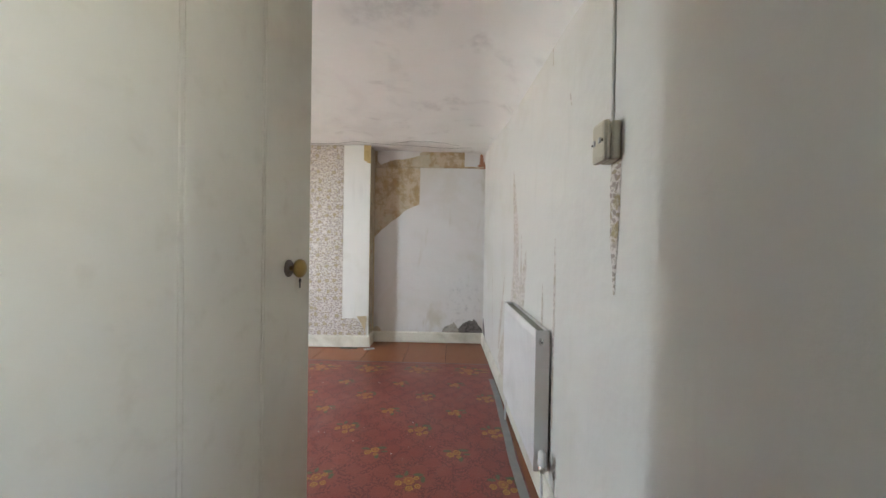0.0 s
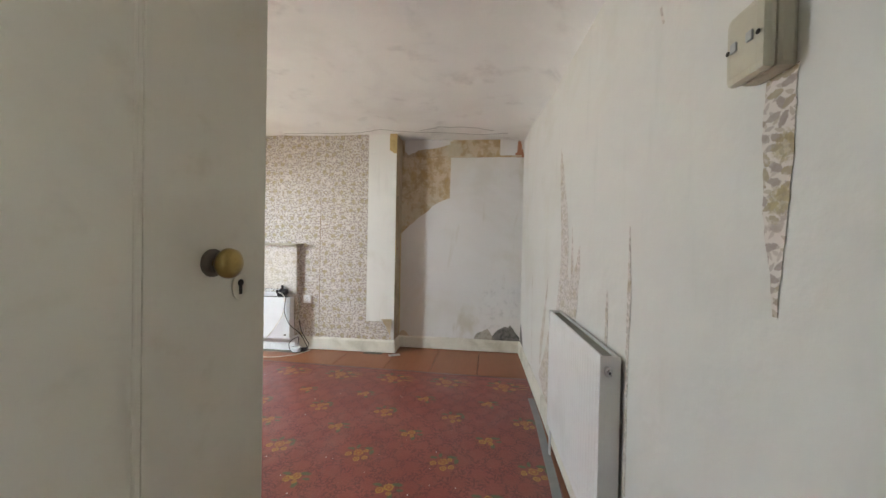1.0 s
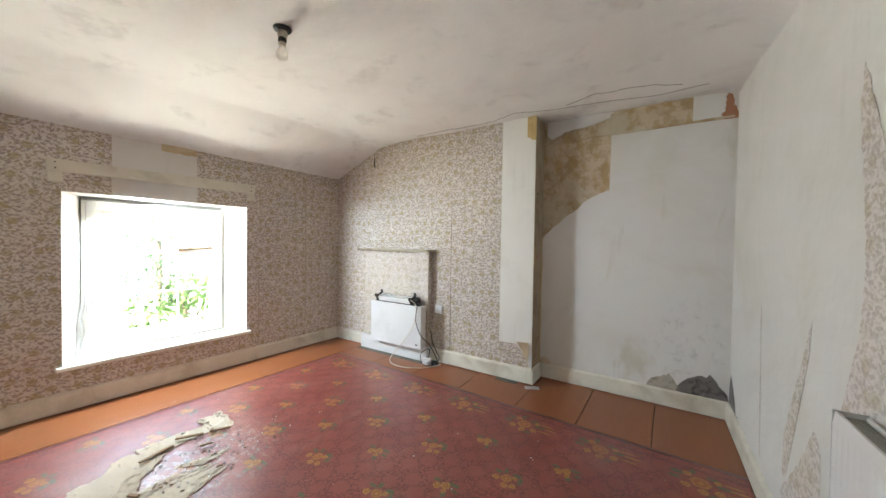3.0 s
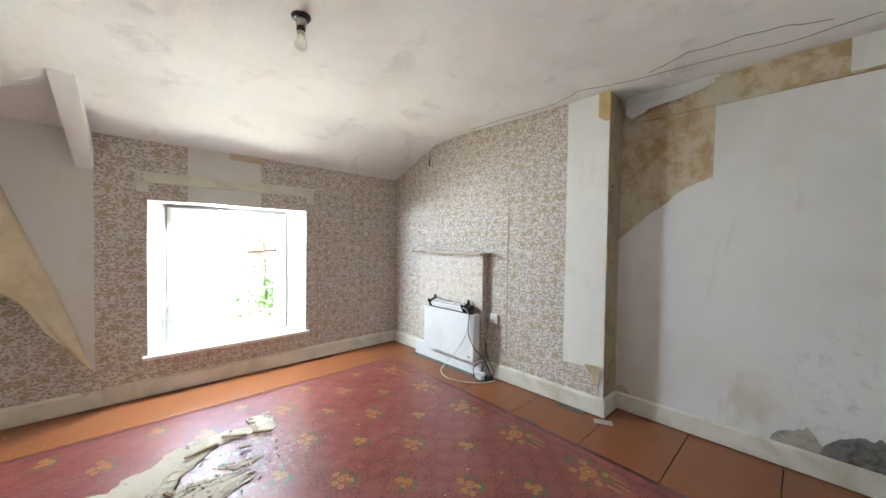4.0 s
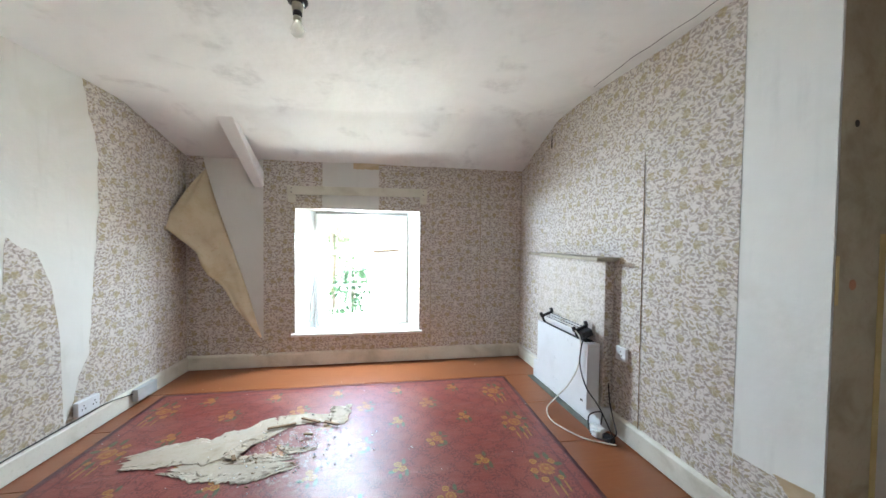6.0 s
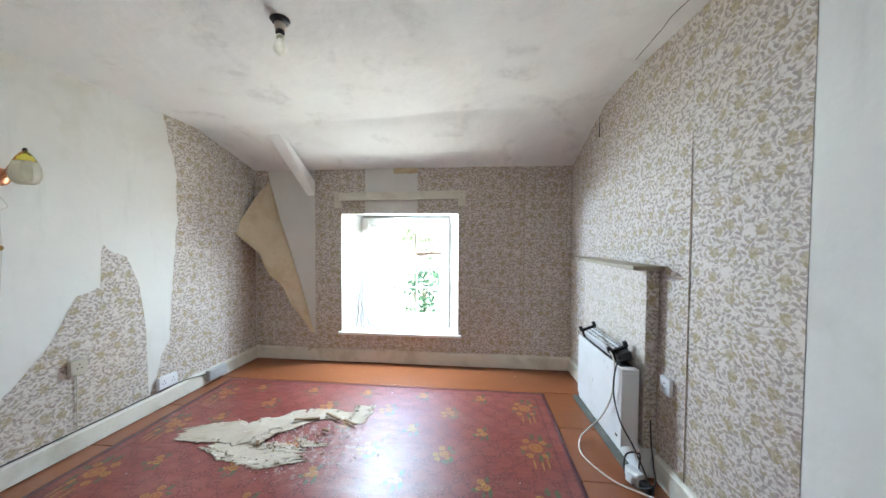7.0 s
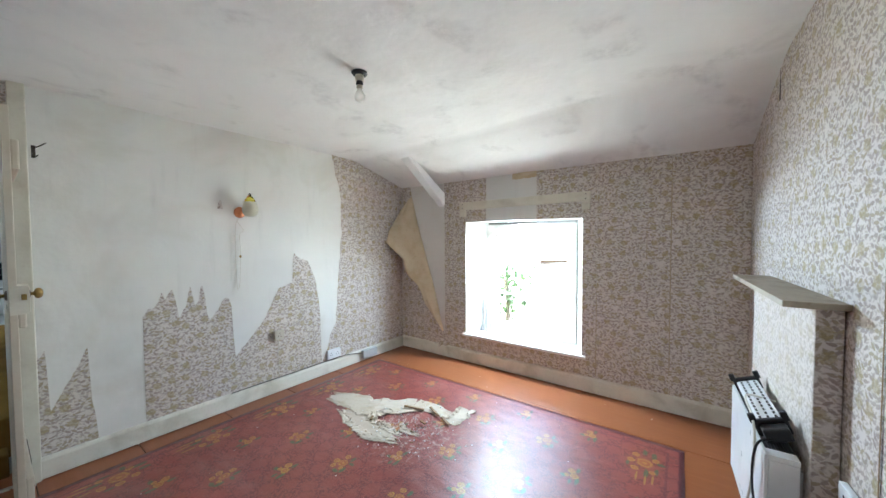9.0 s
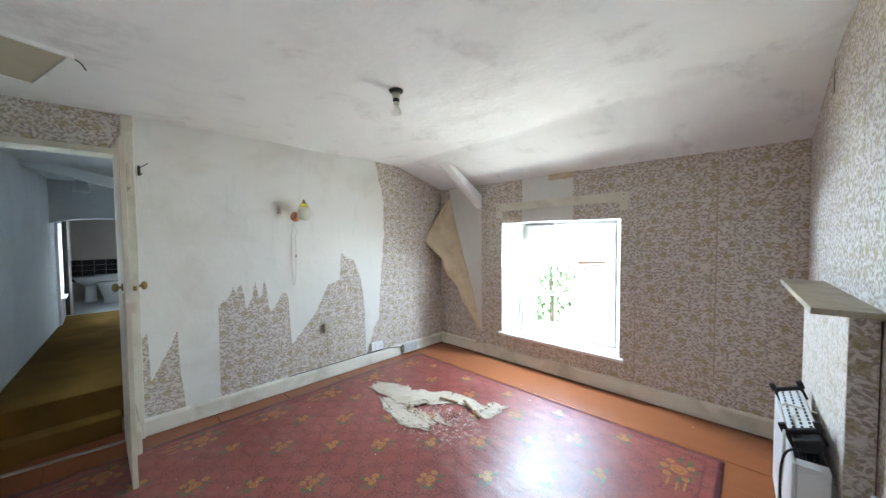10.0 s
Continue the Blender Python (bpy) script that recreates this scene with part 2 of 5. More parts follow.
    # sprays along the two long edges
    for row, flip in ((3.065 - y_north, 1.0), (0.61 - y_north, -1.0)):
        band = op(m, "LESS_THAN", op(m, "ABSOLUTE", op(m, "SUBTRACT", Y, row)), 0.15)
        lx, _ = local(-0.585 - x_west, 0, 0.4765, 1.0)
        ly = op(m, "MULTIPLY", op(m, "SUBTRACT", Y, row), flip)
        c = posy(c, lx, ly, band, [(0.10, 0.015, 0.045, 0.013), (-0.10, 0.045, 0.042, 0.017), (-0.115, -0.005, 0.036, 0.015), (0.055, 0.065, 0.036, 0.013), (0.05, -0.085, 0.026, 0.011), (-0.03, 0.085, 0.016, 0.026)],
                 [(0.0, 0.0, 0.050), (0.006, -0.072, 0.024), (-0.055, 0.055, 0.023), (0.078, -0.045, 0.024), (0.075, 0.045, 0.019), (-0.065, -0.050, 0.024)])
        for cx, cy in ((0.15, -0.03), (0.165, 0.015), (0.14, 0.05)):
            c = blend(m, op(m, "MULTIPLY", op(m, "MULTIPLY", disc(lx, ly, cx, cy, 0.05, 0.007), band), 0.7), c, (0.42, 0.27, 0.05))
    # border lines, fading where worn
    near_n = op(m, "MULTIPLY", Y, -1.0)
    near_w = X
    near_s = op(m, "ADD", Y, 2.80)
    edge = op(m, "MINIMUM", near_n, op(m, "MINIMUM", near_w, near_s))
    line = op(m, "SUBTRACT", 1.0, ramp(m, edge, 0.022, 0.034))
    line2 = op(m, "SUBTRACT", 1.0, ramp(m, op(m, "ABSOLUTE", op(m, "SUBTRACT", edge, 0.085)), 0.004, 0.009))
    c = blend(m, op(m, "MULTIPLY", op(m, "MAXIMUM", line, op(m, "MULTIPLY", line2, 0.6)), 0.8), c, (0.085, 0.022, 0.035))
    wear = ramp(m, fuzz(m, stretch(m, v, (1, 0.55, 1), 25), 2.2, 7.0, 0.72, 0.6), 0.50, 0.76)
    c = blend(m, op(m, "MULTIPLY", wear, 0.30), c, (0.34, 0.20, 0.19))
    fleck = ramp(m, fuzz(m, v, 120, 4.0, 0.8), 0.42, 0.62)
    c = blend(m, op(m, "MULTIPLY", fleck, 0.22), c, (0.10, 0.022, 0.022))
    scuff = ramp(m, fuzz(m, v, 45, 5.0, 0.75), 0.62, 0.75)
    c = blend(m, op(m, "MULTIPLY", scuff, 0.35), c, (0.45, 0.38, 0.34))
    ddx = op(m, "SUBTRACT", sep.outputs[0], -1.93)
    ddy = op(m, "SUBTRACT", sep.outputs[1], 1.66)
    dd = op(m, "SQRT", op(m, "ADD", op(m, "MULTIPLY", ddx, ddx), op(m, "MULTIPLY", ddy, ddy)))
    spill = op(m, "MULTIPLY", op(m, "SUBTRACT", 1.0, ramp(m, dd, 0.08, 0.48)), ramp(m, fuzz(m, v, 26, 7.0, 0.78), 0.50, 0.62))
    c = blend(m, op(m, "MULTIPLY", spill, 0.75), c, (0.58, 0.53, 0.47))
    r = op(m, "ADD", op(m, "MULTIPLY", fuzz(m, v, 2.6, 7.0, 0.72), 0.44), 0.15)
    h = op(m, "ADD", op(m, "MULTIPLY", fuzz(m, stretch(m, v, (1.3, 0.35, 1), 20), 4.5, 4.0), 3.5), op(m, "MULTIPLY", fuzz(m, v, 110, 4.0, 0.7), 0.5))
    return finish(m, c, h, 0.32, 0.008, r)


def make_carpet():
    m = mat("gold_stair_carpet", 0.95, 0, 0.1)
    v = coords(m)
    pile = fuzz(m, v, 220, 3.0)
    c = blend(m, ramp(m, fuzz(m, v, 2.0, 4.0), 0.35, 0.7), (0.21, 0.12, 0.027), (0.13, 0.075, 0.016))
    return finish(m, c, pile, 0.6, 0.004)


def make_leaf(name, a, b):
    m = mat(name, 0.6, 0, 0.3)
    rnd = node(m, "NewGeometry").outputs["Random Per Island"]
    return finish(m, blend(m, rnd, a, b))


def make_glass(name, tint=(0.95, 0.98, 0.96), rough=0.02):
    m = mat(name, rough)
    b = m.node_tree.nodes["Principled BSDF"]
    b.inputs["Transmission Weight"].default_value, b.inputs["IOR"].default_value = 1.0, 1.45
    b.inputs["Base Color"].default_value = (*tint, 1)
    return m


def make_mouldy_lining():
    m = mat("damp_lining_paper", 0.75, 0, 0.25)
    v = coords(m)
    c = blend(m, ramp(m, fuzz(m, v, 1.3, 4.0, 0.6, 0.6), 0.45, 0.7), (0.74, 0.725, 0.71), (0.68, 0.655, 0.61))
    tan = ramp(m, fuzz(m, stretch(m, v, (2.2, 2.2, 0.7), 0, (4, 0, 1)), 1.5, 4.0, 0.6, 0.4), 0.57, 0.70)
    c = blend(m, op(m, "MULTIPLY", tan, 0.5), c, (0.50, 0.45, 0.33))
    sep = node(m, "SeparateXYZ")
    put(m, sep.inputs[0], v)
    du = op(m, "DIVIDE", op(m, "SUBTRACT", sep.outputs[0], 0.36), 0.30)
    dz = op(m, "DIVIDE", op(m, "SUBTRACT", sep.outputs[2], 0.50), 0.42)
    area = op(m, "SUBTRACT", 1.0, ramp(m, op(m, "ADD", op(m, "MULTIPLY", du, du), op(m, "MULTIPLY", dz, dz)), 0.2, 1.0))
    spots = ramp(m, fuzz(m, v, 13, 6.0, 0.75, 0.1), 0.50, 0.68)
    c = blend(m, op(m, "MULTIPLY", op(m, "MULTIPLY", area, spots), 0.36), c, (0.33, 0.32, 0.31))
    h = op(m, "ADD", op(m, "MULTIPLY", fuzz(m, v, 3.5, 3.0), 3.0), op(m, "MULTIPLY", fuzz(m, v, 40, 4.0), 0.35))
    return finish(m, c, h, 0.35, 0.008)


M_DAMP = make_mouldy_lining()
M_PLASTER = make_plaster()
# the lining paper's pattern over a paler base, for south wall and stripped band
M_PALE = make_plaster("pale_cream_plaster", (0.80, 0.79, 0.75))
M_CEIL = make_ceiling()
M_PAPER = make_wallpaper()
# weaker ink: faded shreds, and the window's light on the fireplace front
M_FADED_LIT = make_wallpaper("faded_lit_floral_wallpaper", 0.55)
M_BARE = make_bare()
M_BOARD = make_boards()
M_CARPET = make_carpet()
M_SKIRT = worn("cream_gloss_paint", (0.74, 0.71, 0.62), (0.36, 0.32, 0.23), 0.55, 5.0, 0.45)
M_TRIM = worn("aged_white_gloss", (0.70, 0.67, 0.57), (0.42, 0.37, 0.27), 0.5, 5.0, 0.42)
M_DOOR = worn("grubby_cream_door_paint", (0.60, 0.545, 0.445), (0.43, 0.36, 0.25), 0.6, 1.8, 0.45, 40)
M_WINPAINT = worn("flaking_white_window_paint", (0.82, 0.80, 0.75), (0.52, 0.47, 0.38), 0.4, 8.0, 0.5)
M_WHITE = worn("white_enamel", (0.76, 0.77, 0.78), (0.55, 0.55, 0.54), 0.3, 4.0, 0.32, 80, 0.04)
# the grille's grey-green is the shade of its recess put into the enamel
M_GRILLE = worn("shaded_grille_enamel", (0.36, 0.36, 0.32), (0.25, 0.24, 0.2), 0.5, 6.0, 0.6, 80, 0.1)
M_RAD = worn("radiator_enamel", (0.74, 0.73, 0.72), (0.5, 0.48, 0.45), 0.3, 4.0, 0.35, 80, 0.05)
M_PLASTIC = worn("yellowed_plastic", (0.54, 0.50, 0.40), (0.40, 0.36, 0.28), 0.4, 12, 0.4)
M_GREYPL = worn("grey_plastic", (0.45, 0.46, 0.46), (0.3, 0.3, 0.3), 0.4, 12, 0.5)
M_BLACK = worn("black_plastic", (0.018, 0.018, 0.02), (0.06, 0.06, 0.06), 0.4, 14, 0.4)
M_MANTEL = worn("grimy_mantel_paint", (0.42, 0.37, 0.28), (0.17, 0.13, 0.085), 0.95, 5.0, 0.5)
M_DARK = worn("dark_gap", (0.03, 0.024, 0.018), (0.06, 0.045, 0.03), 0.5, 20, 0.8)
M_AGED = worn("grimy_old_brass", (0.17, 0.135, 0.10), (0.07, 0.055, 0.04), 0.7, 40, 0.55, 90, 0.2, 0.3)
M_BRASS = worn("tarnished_brass", (0.36, 0.25, 0.085), (0.16, 0.10, 0.04), 0.5, 25, 0.33, 200, 0.03, 1.0)
M_COPPER = worn("copper_plate", (0.62, 0.28, 0.15), (0.3, 0.14, 0.08), 0.5, 25, 0.3, 200, 0.03, 1.0)
M_STEEL = worn("chromed_steel", (0.6, 0.6, 0.58), (0.3, 0.29, 0.27), 0.4, 25, 0.3, 200, 0.03, 1.0)
M_RENDER = worn("crumbling_grey_render", (0.46, 0.42, 0.36), (0.17, 0.155, 0.14), 0.95, 20, 0.9, 50, 0.9)
M_MOULD = worn("mouldy_black_render", (0.21, 0.195, 0.18), (0.02, 0.019, 0.018), 1.0, 15, 0.9, 50, 0.7)
M_RETURN = worn("weathered_timber_edge", (0.43, 0.355, 0.25), (0.27, 0.21, 0.135), 0.8, 7, 0.85, 40, 0.6)
M_TAN = worn("paper_backing", (0.64, 0.54, 0.38), (0.42, 0.27, 0.10), 0.75, 3.2, 0.8, 40, 0.25)
M_OCHRE = worn("ochre_stained_paper", (0.56, 0.42, 0.20), (0.38, 0.25, 0.09), 0.6, 9, 0.85, 40, 0.3)
M_DEBRIS = worn("dusty_torn_paper", (0.50, 0.43, 0.34), (0.36, 0.27, 0.17), 0.8, 6, 0.85, 50, 0.3)
M_WOOD = worn("bare_brown_wood", (0.24, 0.15, 0.075), (0.12, 0.07, 0.035), 0.6, 14, 0.75, 60, 0.4)
M_TERRA = worn("exposed_brick_red_plaster", (0.42, 0.20, 0.12), (0.3, 0.14, 0.08), 0.6, 14, 0.9, 60, 0.5)
M_HEARTH = worn("slate_grey_hearth_strip", (0.13, 0.14, 0.12), (0.26, 0.25, 0.21), 0.7, 14, 0.7, 60, 0.4)
M_LEAD = worn("grey_floor_strip", (0.26, 0.27, 0.27), (0.4, 0.4, 0.38), 0.5, 9, 0.55, 60, 0.3)
M_HALL = worn("pale_blue_white_hall_paint", (0.72, 0.74, 0.76), (0.5, 0.5, 0.5), 0.4, 1.8, 0.7, 30, 0.3)
M_HATCH = worn("beige_hatch_board", (0.47, 0.43, 0.31), (0.38, 0.34, 0.24), 0.5, 3, 0.7)
M_TILE = worn("black_glazed_tile", (0.012, 0.012, 0.016), (0.03, 0.03, 0.03), 0.3, 9, 0.15)
M_BEIGE = worn("beige_bathroom_paint", (0.42, 0.38, 0.34), (0.34, 0.3, 0.27), 0.4, 3, 0.7)
M_CERAMIC = worn("white_ceramic", (0.7, 0.7, 0.68), (0.5, 0.5, 0.48), 0.2, 5, 0.15)
M_WHITECABLE = worn("off_white_cable", (0.66, 0.63, 0.56), (0.45, 0.42, 0.36), 0.4, 20, 0.5)
M_GLASS = make_glass("window_glass")
M_AMBER = make_glass("amber_lamp_glass", (0.82, 0.70, 0.10), 0.2)
M_PRESSED = make_glass("pressed_lamp_glass", (0.80, 0.77, 0.64), 0.5)
M_PRESSED.node_tree.nodes["Principled BSDF"].inputs["Transmission Weight"].default_value = 0.6
M_BULB = make_glass("bulb_glass", (0.95, 0.93, 0.86), 0.35)
M_NET = worn("sheer_net", (0.82, 0.82, 0.82), (0.6, 0.6, 0.58), 0.3, 8, 0.8)
M_NET.node_tree.nodes["Principled BSDF"].inputs["Alpha"].default_value = 0.45
M_CLOTH = worn("limp_white_net", (0.72, 0.72, 0.72), (0.5, 0.5, 0.48), 0.4, 8, 0.8)
_b = M_CLOTH.node_tree
_tr, _mx = _b.nodes.new("ShaderNodeBsdfTranslucent"), _b.nodes.new("ShaderNodeMixShader")
_tr.inputs[0].default_value = (0.85, 0.85, 0.85, 1)
_mx.inputs[0].default_value = 0.6
_b.links.new(_b.nodes["Principled BSDF"].outputs[0], _mx.inputs[1])
_b.links.new(_tr.outputs[0], _mx.inputs[2])
_b.links.new(_mx.outputs[0], _b.nodes["Material Output"].inputs[0])
M_GRASS = worn("pale_gravel_and_grass", (0.36, 0.34, 0.29), (0.15, 0.19, 0.08), 0.8, 0.25, 0.9, 12, 0.6)
M_STONE = worn("rendered_outer_wall", (0.42, 0.40, 0.36), (0.3, 0.28, 0.25), 0.5, 2, 0.9, 20, 0.5)
M_LEAF_A = make_leaf("green_leaves", (0.022, 0.055, 0.010), (0.06, 0.11, 0.022))
M_LEAF_B = make_leaf("deep_green_leaves", (0.015, 0.045, 0.018), (0.035, 0.08, 0.03))
M_BARK = worn("tree_bark", (0.14, 0.10, 0.07), (0.07, 0.05, 0.035), 0.6, 6, 0.9, 20, 0.8)


# ---- mesh helpers ----
def link(name, bm, material, smooth=False):
    me = bpy.data.meshes.new(name)
    bmesh.ops.recalc_face_normals(bm, faces=bm.faces)
    bm.to_mesh(me)
    bm.free()
    me.materials.append(material)
    if smooth:
        me.shade_smooth()
    return new(name, me)


def part(name, bm, material, parent, label="", smooth=False, m=None):
    ob = link(name, bm, material, smooth)
    ob.parent = parent
    if m is not None:
        ob.matrix_local = m
    return tagged(ob, label)


def holder(name, m, label, category, group="", kind=""):
    ob = new(name)
    ob.empty_display_size = 0.1
    ob.matrix_world = m
    return tagged(ob, label, category, group, kind)


def box(bm, x0, x1, y0, y1, z0, z1, bevel=0.0, m=None):
    mm = Matrix.Translation(((x0 + x1) / 2, (y0 + y1) / 2, (z0 + z1) / 2)) @ Matrix.Diagonal((x1 - x0, y1 - y0, z1 - z0, 1))
    if m is not None:
        mm = m @ mm
    r = bmesh.ops.create_cube(bm, size=1, matrix=mm)
    if bevel:
        es = list({e for v in r["verts"] for e in v.link_edges})
        bmesh.ops.bevel(bm, geom=es, offset=bevel, segments=2, affect="EDGES", profile=0.6)
    return bm


def boxed(x0, x1, y0, y1, z0, z1, bevel=0.0, m=None):
    return box(bmesh.new(), x0, x1, y0, y1, z0, z1, bevel, m)


def lathe(profile, n=24, m=None):
    """A turned solid about z from (radius, z) pairs."""
    bm = bmesh.new()
    rings = []
    for r, z in profile:
        rings.append([bm.verts.new((r * math.cos(2 * math.pi * i / n), r * math.sin(2 * math.pi * i / n), z)) for i in range(n)])
    for a, b in zip(rings, rings[1:]):
        for i in range(n):
            bm.faces.new((a[i], a[(i + 1) % n], b[(i + 1) % n], b[i]))
    bm.faces.new(rings[0][::-1])
    bm.faces.new(rings[-1])
    if m is not None:
        bmesh.ops.transform(bm, matrix=m, verts=bm.verts)
    return bm


def spline(pts, steps=8):
    """Points of a smooth curve through pts."""
    p = [Vector(q) for q in pts]
    p = [2 * p[0] - p[1]] + p + [2 * p[-1] - p[-2]]
    out = []
    for i in range(1, len(p) - 2):
        for k in range(steps):
            t = k / steps
            a, b, c, d = p[i - 1], p[i], p[i + 1], p[i + 2]
            out.append(0.5 * ((2 * b) + (c - a) * t + (2 * a - 5 * b + 4 * c - d) * t * t + (3 * b - a - 3 * c + d) * t ** 3))
    out.append(p[-2])
    return out


def tube(pts, r, n=8, steps=8):
    """A round cable or rod along a smooth curve."""
    path = spline(pts, steps)
    bm = bmesh.new()
    rings = []
    up = Vector((0.13, 0.31, 0.94))
    for i, q in enumerate(path):
        d = (path[min(i + 1, len(path) - 1)] - path[max(i - 1, 0)]).normalized()
        s = d.cross(up)
        s = s.normalized() if s.length > 1e-4 else d.orthogonal().normalized()
        w = s.cross(d)
        rings.append([bm.verts.new(q + r * (math.cos(2 * math.pi * k / n) * s + math.sin(2 * math.pi * k / n) * w)) for k in range(n)])
    for a, b in zip(rings, rings[1:]):
        for k in range(n):
            bm.faces.new((a[k], a[(k + 1) % n], b[(k + 1) % n], b[k]))
    bm.faces.new(rings[0][::-1])
    bm.faces.new(rings[-1])
    return bm


def wall_frame(p0, p1):
    """Local frame of a wall from p0 to p1: x along it, y into the room, z up. Also its length."""
    d = Vector((p1[0] - p0[0], p1[1] - p0[1], 0))
    m = Matrix.Translation((p0[0], p0[1], 0)) @ Matrix.Rotation(math.atan2(d.y, d.x), 4, "Z")
    return m, d.length


def sheet(lo, hi, s0, s1, step=0.012, upright=True, y=0.0015, thick=0.0006, cols=1, lift=None):
    """A thin paper sheet on a wall. Columns at s from lo(s) to hi(s): along the wall when upright, else up it.
    lift(u, z) holds it off the wall. UVs are metres on the wall."""
    bm = bmesh.new()
    uv = bm.loops.layers.uv.new("UVMap")
    n = max(2, int((s1 - s0) / step))
    grid = []
    for i in range(n + 1):
        s = s0 + (s1 - s0) * i / n
        a, b = lo(s), hi(s)
        row = []
        for j in range(cols + 1):
            t = a + (b - a) * j / cols
            u, z = (s, t) if upright else (t, s)
            o = y + (lift(u, z) if lift else 0.0)
            row.append((bm.verts.new((u, o, z)), bm.verts.new((u, o + thick, z))))
        grid.append(row)
    for a, b in zip(grid, grid[1:]):
        for j in range(cols):
            for k in (0, 1):
                bm.faces.new((a[j][k], b[j][k], b[j + 1][k], a[j + 1][k]))
        for j in (0, cols):
            bm.faces.new((a[j][0], a[j][1], b[j][1], b[j][0]))
    for row in (grid[0], grid[-1]):
        for j in range(cols):
            bm.faces.new((row[j][0], row[j + 1][0], row[j + 1][1], row[j][1]))
    for f in bm.faces:
        for lp in f.loops:
            lp[uv].uv = (lp.vert.co.x, lp.vert.co.z)
    return bm


def rag(seed, amount=0.012, freq=18.0):
    """A ragged offset for torn edges."""
    return lambda s: amount * (noise.noise((s * freq, seed * 3.7, 0.0)) + 0.5 * noise.noise((s * freq * 3.1, seed * 1.3, 4.0)))


def flat(v):
    return lambda s: v


def along(*knots):
    """A line through (s, value) knots."""
    ks, vs = zip(*knots)
    return lambda s: float(np.interp(s, ks, vs))


def shreds(base, peaks, seed, amount=0.012):
    """The torn top of a paper: the highest of tapering shreds (centre, top, width before, width after, power)."""
    r = rag(seed, amount)

    def top(s):
        h = base
        for c, z, a, b, p in peaks:
            w = a if s < c else b
            t = 1 - abs(s - c) / w
            if t > 0:
                h = max(h, base + (z - base) * t ** p)
        return h + r(s)
    return top


def sliver(u, z0, z1, width, seed, bulge=0.5, lean=0.0):
    """Edges of a long shred left on a wall, tapering to its top."""
    def half(z):
        t = (z - z0) / (z1 - z0)
        return width * 0.5 * min(1.0, max(0.0, 1 - t) / bulge) ** 0.8 + 0.001
    k = 0.25 if width < 0.1 else 0.09
    r1, r2 = rag(seed, width * k, 22), rag(seed + 9, width * k, 22)
    return (lambda z: u + lean * (z - z0) - half(z) + r1(z)), (lambda z: u + lean * (z - z0) + half(z) + r2(z))


# ---- plan ----
W_X, E_S, E_N = -3.29, (0.70, -0.02), (0.577, 3.98)
S_W, S_D, S_E = (W_X, 0.33), (-0.28, 0.26), (0.695, 0.15)
N_W, N_C = (W_X, 3.62), (-0.77, 3.72)
A_W, A_E = (-0.77, 3.95), (0.577, 3.98)


def ceiling_z(x, y):
    z = 2.235 + 0.028 * y
    if x < -2.25:
        t = min(1.0, (-2.25 - x) / 0.4)
        z -= 0.02 * t * t
    if x < -2.6:
        z -= (-2.6 - x) / 0.69 * (z - 2.015)
    if x > 0.30:
        z -= (0.30 - 0.22 * min(1.0, max(0.0, (y - 2.6) / 1.2))) * (1 - math.sqrt(max(0.0, 1 - ((x - 0.30) / 0.40) ** 2)))
    return z


def wall(name, p0, p1, thick, height, label, material, holes=()):
    """A wall with thickness, as cells round its openings (u0, u1, z0, z1)."""
    m, length = wall_frame(p0, p1)
    us = sorted({0.0, length, *[v for h in holes for v in h[:2]]})
    zs = sorted({-0.05, height, *[v for h in holes for v in h[2:]]})
    bm = bmesh.new()
    for a, b in zip(us, us[1:]):
        for c, d in zip(zs, zs[1:]):
            if any(h[0] - 1e-6 <= a and b <= h[1] + 1e-6 and h[2] - 1e-6 <= c and d <= h[3] + 1e-6 for h in holes):
                continue
            box(bm, a, b, -thick, 0, c, d)
    bmesh.ops.remove_doubles(bm, verts=bm.verts, dist=1e-5)
    seen = {}
    for f in bm.faces:
        seen.setdefault(tuple(round(c, 4) for c in f.calc_center_median()), []).append(f)
    bmesh.ops.delete(bm, geom=[f for fs in seen.values() if len(fs) > 1 for f in fs], context="FACES")
    ob = link(name, bm, material)
    ob.matrix_world = m
    return tagged(ob, label, "wall", "", "structure"), m, length


# ---- large structure ----
wall_s, M_S, LEN_S = wall("wall_south", S_W, S_D, 0.28, 2.42, "off-white room wall with the floral paper half stripped away", M_PALE)
wall_d, M_D, LEN_D = wall("wall_door", S_D, S_E, 0.16, 2.42, "short wall with the open doorway to the landing", M_PLASTER, [(0.02, 0.90, -0.05, 1.985)])
wall_e, M_E, LEN_E = wall("wall_east", E_S, (0.576, 4.1), 0.2, 2.42, "off-white wall with thin slivers of old floral paper", M_PLASTER)
wall_a, M_A, LEN_A = wall("wall_alcove", (0.70, A_E[1]), (-1.0, 3.945), 0.2, 2.5, "alcove wall of stained bare plaster under torn lining paper", M_BARE)
wall_n, M_N, LEN_N = wall("wall_north", N_C, (W_X - 0.15, 3.614), 0.14, 2.45, "wall hung with faded floral wallpaper", M_PLASTER)
wall_w, M_W, LEN_W = wall("wall_west", (W_X, 3.72), (W_X, 0.2), 0.29, 2.3, "thick window wall hung with floral wallpaper", M_PLASTER,
                          [(1.21, 2.43, 0.315, 1.555)])


def west_u(y):
    return 3.72 - y


# outer leaf of the window wall and the splayed sides of the recess
bm = bmesh.new()
